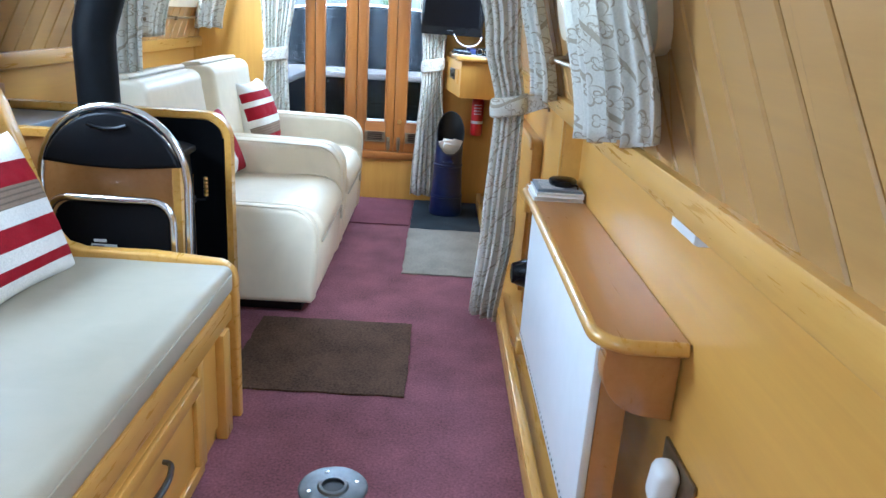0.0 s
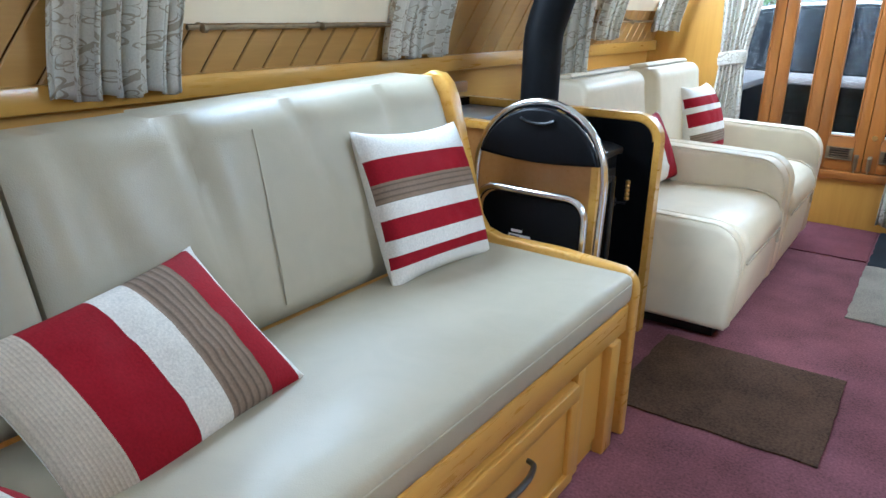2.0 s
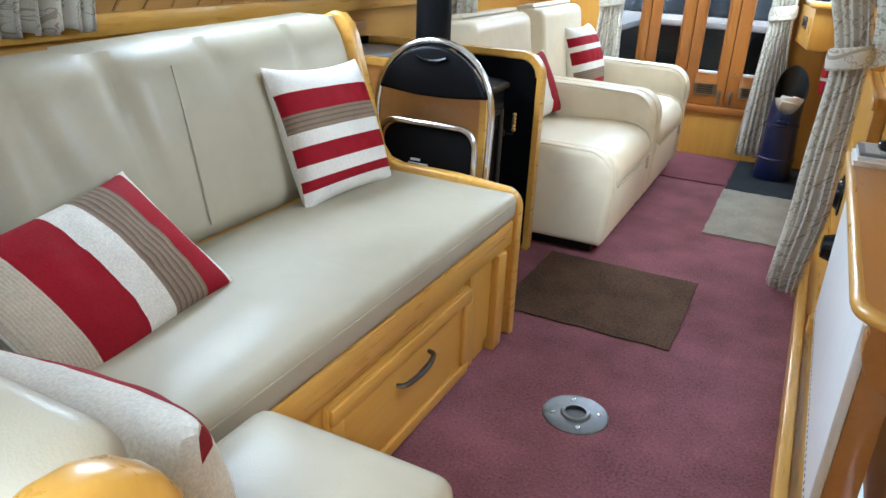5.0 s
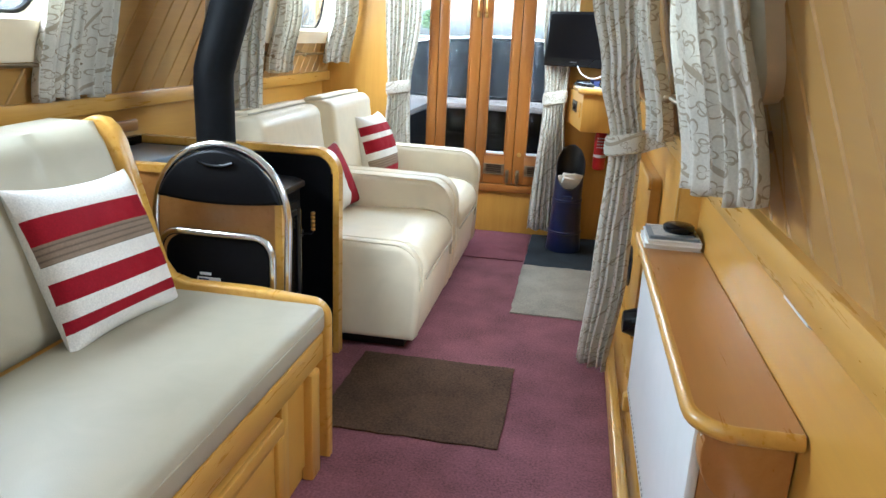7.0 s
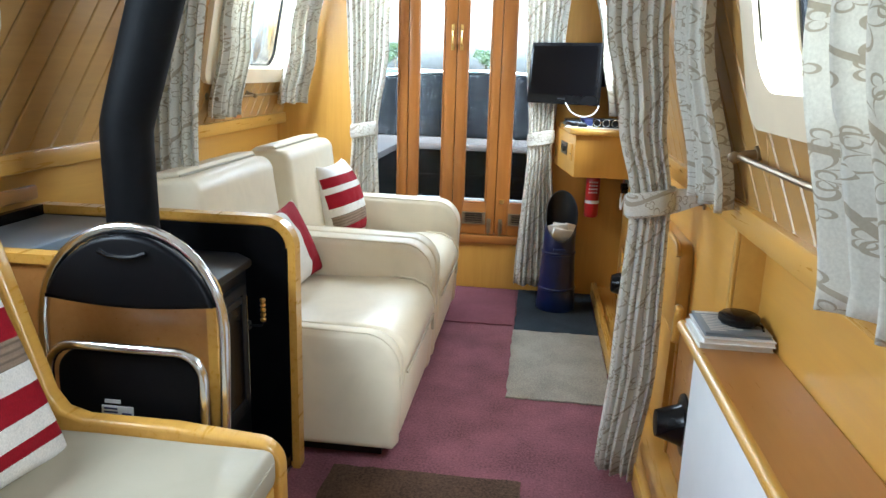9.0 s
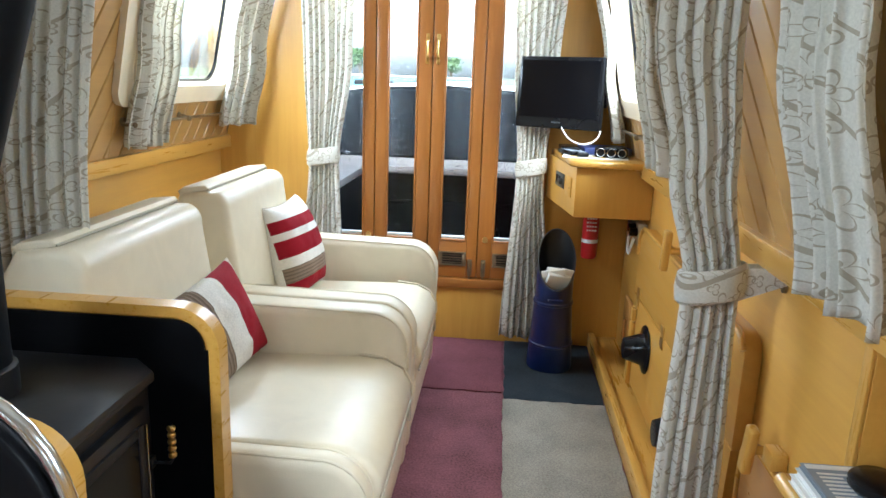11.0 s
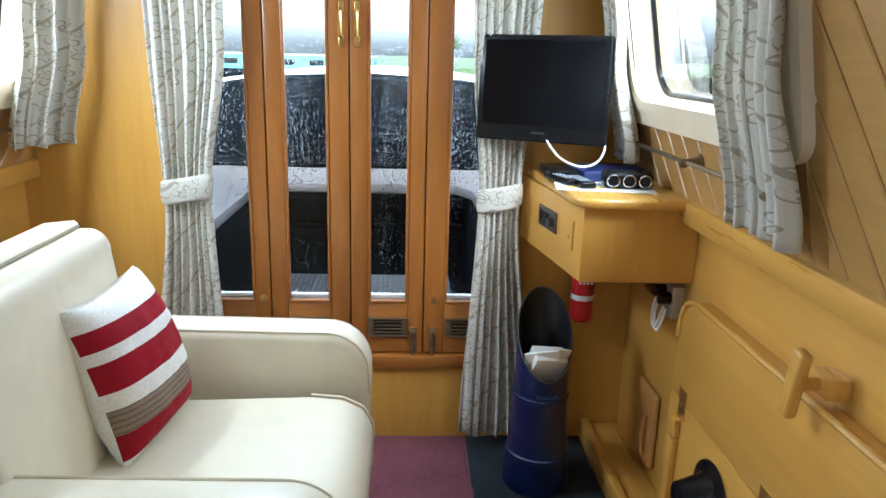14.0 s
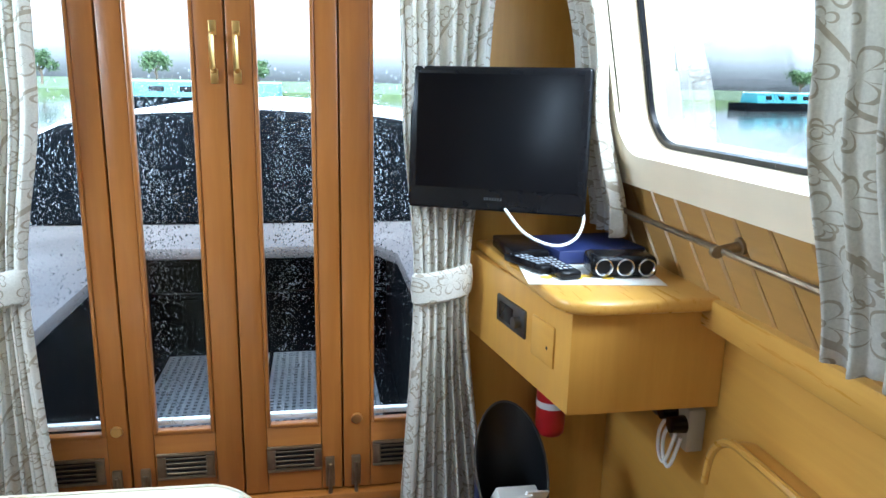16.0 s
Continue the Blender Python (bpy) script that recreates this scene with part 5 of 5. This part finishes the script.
def boat(x, y, rot, hull, cab, length=15.0):
    b = thing("moored_narrowboat", (x, y, -.5), "moored narrowboat with dark hull and painted cabin", "boat", "moored boats")
    M = Matrix.Translation((x, y, -.5)) @ pose(0, 0, 0, 0, 0, rot)
    L = length / 2
    finish("hull", turn(prism([(-L, -1), (L - 2, -1), (L, -.2), (L, .2), (L - 2, 1), (-L, 1)], "z", -.05, .75, .03), M), hull, b)
    finish("cabin", turn(prism([(-.95, .75), (.95, .75), (.80, 1.55), (.5, 1.66), (-.5, 1.66), (-.80, 1.55)], "x", -L + 1.5, L - 3, .02), M), cab, b)
    for i in range(5):
        xx = -L + 2.6 + i * (length - 6) / 5
        for s in (-1, 1):
            finish("window", turn(turn(box((xx, -.012, .95), (xx + .9, .012, 1.38), .01), Matrix.Translation((0, s * .885, 0))), M), SCREEN, b)
    finish("handrail", turn(join(tube([(-L + 1.5, -.72, 1.66), (L - 3, -.72, 1.66)], .025, 6), tube([(-L + 1.5, .72, 1.66), (L - 3, .72, 1.66)], .025, 6)), M), WHITE_MET, b)
    return b


boat(44, 66, 20, BLACK_HULL, TEAL)
boat(58, 56, 28, BLACK_HULL, SLATE)
boat(62, 36, 80, BLACK_HULL, TEAL)
boat(16, 58, 8, BLACK_HULL, SLATE)
boat(-7, 50, -5, BLACK_HULL, TEAL)
boat(-26, 30, 100, BLACK_HULL, TEAL)
boat(-24, 8, 85, BLACK_HULL, SLATE)


def tree(x, y, h, seed):
    rng = random.Random(seed)
    t = thing("tree", (x, y, .2), "leafy tree on the far bank", "tree", "bank trees")
    limbs = [tube([(x, y, .1), (x + .1, y, h * .3), (x - .1, y + .1, h * .62)], lambda u: .22 - .14 * u, 8)]
    tips = []
    for i in range(7):
        a = i * .9 + rng.uniform(-.2, .2)
        r = h * rng.uniform(.18, .34)
        tip = (x + r * math.cos(a), y + r * math.sin(a), h * rng.uniform(.55, .9))
        limbs.append(tube([(x, y, h * rng.uniform(.3, .5)), (x + r * .5 * math.cos(a), y + r * .5 * math.sin(a), h * .55), tip], lambda u: .08 - .06 * u, 6))
        tips.append(tip)
    finish("trunk", join(*limbs), BARK, t)
    bm = bmesh.new()
    for tip in tips + [(x, y, h * .8)]:
        for _ in range(170):
            d = Vector((rng.gauss(0, 1), rng.gauss(0, 1), rng.gauss(0, .8))) * h * .085
            c, s = Vector(tip) + d, rng.uniform(.12, .3)
            q = Euler((rng.uniform(0, 6), rng.uniform(0, 6), 0)).to_matrix()
            bm.faces.new([bm.verts.new(c + q @ Vector(p) * s) for p in ((-1, 0, 0), (0, -.5, .1), (1, 0, 0), (0, .5, .1))])
    finish("crown", bm, LEAF, t)


for i, (x, y, h) in enumerate([(-22, 66, 8), (-14, 70, 9), (-5, 66, 7), (3, 72, 9), (12, 68, 8), (22, 66, 7), (34, 70, 9), (46, 66, 8), (60, 68, 9), (-50, 40, 9), (-48, 22, 8), (-52, 5, 9), (74, 40, 9), (76, 20, 8)]):
    tree(x * 1.7, y * 1.7, h * 0.6, 40 + i)

lb = thing("window_notice", (.30, 4.74, 1.25), "small paper notice hanging inside the window", "notice")
nt_pts = [side_pt(1, 4.77, .315, -.038), side_pt(1, 4.71, .315, -.038), side_pt(1, 4.71, .405, -.038), side_pt(1, 4.77, .405, -.038)]
bm = bmesh.new()
bm.faces.new([bm.verts.new(p) for p in nt_pts])
bmesh.ops.solidify(bm, geom=bm.faces[:], thickness=.001)
finish("card", bm, PAPER, lb)
finish("string", tube([side_pt(1, 4.74, .405, -.038), side_pt(1, 4.775, .70, -.038)], .0012, 5), PAPER, lb)

# raindrops on the door panes
rng = random.Random(9)
bm = bmesh.new()
for p, q in PANES:
    streaks = [(rng.uniform(p, q), rng.uniform(.01, .025)) for _ in range(4)]
    for _ in range(2300):
        z = rng.uniform(.5, 1.33) if rng.random() < .45 else rng.uniform(.80, 1.30)
        if rng.random() < .7:
            c, w = rng.choice(streaks)
            x = rng.gauss(c, w)
        else:
            x = rng.uniform(p, q)
        if not p + .004 < x < q - .004:
            continue
        r = rng.choice((.0007, .0009, .0012, .0017))
        y = FRONT + .0283
        k = rng.uniform(1, 2.0)
        ring = [bm.verts.new((x + r * math.cos(a), y, z + r * k * math.sin(a))) for a in (0, 1.05, 2.09, 3.14, 4.19, 5.24)]
        tip = bm.verts.new((x, y + r * .7, z - r * .2))
        for j in range(6):
            bm.faces.new((ring[j], ring[(j + 1) % 6], tip))
drops = finish("raindrops", bm, DROP, None, (MID, FRONT + .0283, .5))
tagged(drops, "rain drops on the outside of the door panes", "raindrops", "", "stuff")

# ---- diagonal boards of the upper walls ----
def clip(poly, ax, val, keep_less):
    out = []
    for i in range(len(poly)):
        a, b = poly[i - 1], poly[i]
        ia = (a[ax] <= val) if keep_less else (a[ax] >= val)
        ib = (b[ax] <= val) if keep_less else (b[ax] >= val)
        if ia != ib:
            t = (val - a[ax]) / (b[ax] - a[ax])
            out.append(tuple(a[k] + t * (b[k] - a[k]) for k in (0, 1)))
        if ib:
            out.append(b)
    return out


RUN = 0.62          # metres along the boat for each metre up the slope
PITCH = 0.098
for sx, side in ((1, "starboard"), (-1, "port")):
    wall = bpy.data.objects["wall_upper_" + side]
    rects, prev = [], 0.4
    for a, b in WINDOWS[sx][2:]:
        rects += [(prev, a - .10, .005, VTOP), (a - .10, b + .10, .005, WV0 - .06), (a - .10, b + .10, WV1 + .06, VTOP)]
        prev = b + .10
    rects.append((prev, FRONT - .001, .005, VTOP))
    y = 0.4 - RUN * VTOP
    while y < FRONT:
        for r0, r1, v0, v1 in rects:
            g = .003
            poly = [(y + g, 0), (y + PITCH - g, 0), (y + PITCH - g + RUN * VTOP, VTOP), (y + g + RUN * VTOP, VTOP)]
            for ax, val, less in ((0, r0, False), (0, r1, True), (1, v0, False), (1, v1, True)):
                poly = clip(poly, ax, val, less) if len(poly) > 2 else []
            if len(poly) < 3 or max(p[1] for p in poly) - min(p[1] for p in poly) < .02 or max(p[0] for p in poly) - min(p[0] for p in poly) < .01:
                continue
            clean = [p for i, p in enumerate(poly) if math.dist(p, poly[i - 1]) > 1e-4]
            bm = prism(clean, "z", -.0088, 0.0, .003, 1)
            for v in bm.verts:
                v.co = side_pt(sx, v.co.x, v.co.y, v.co.z)
            finish("board", bm, PINE, wall)
        y += PITCH
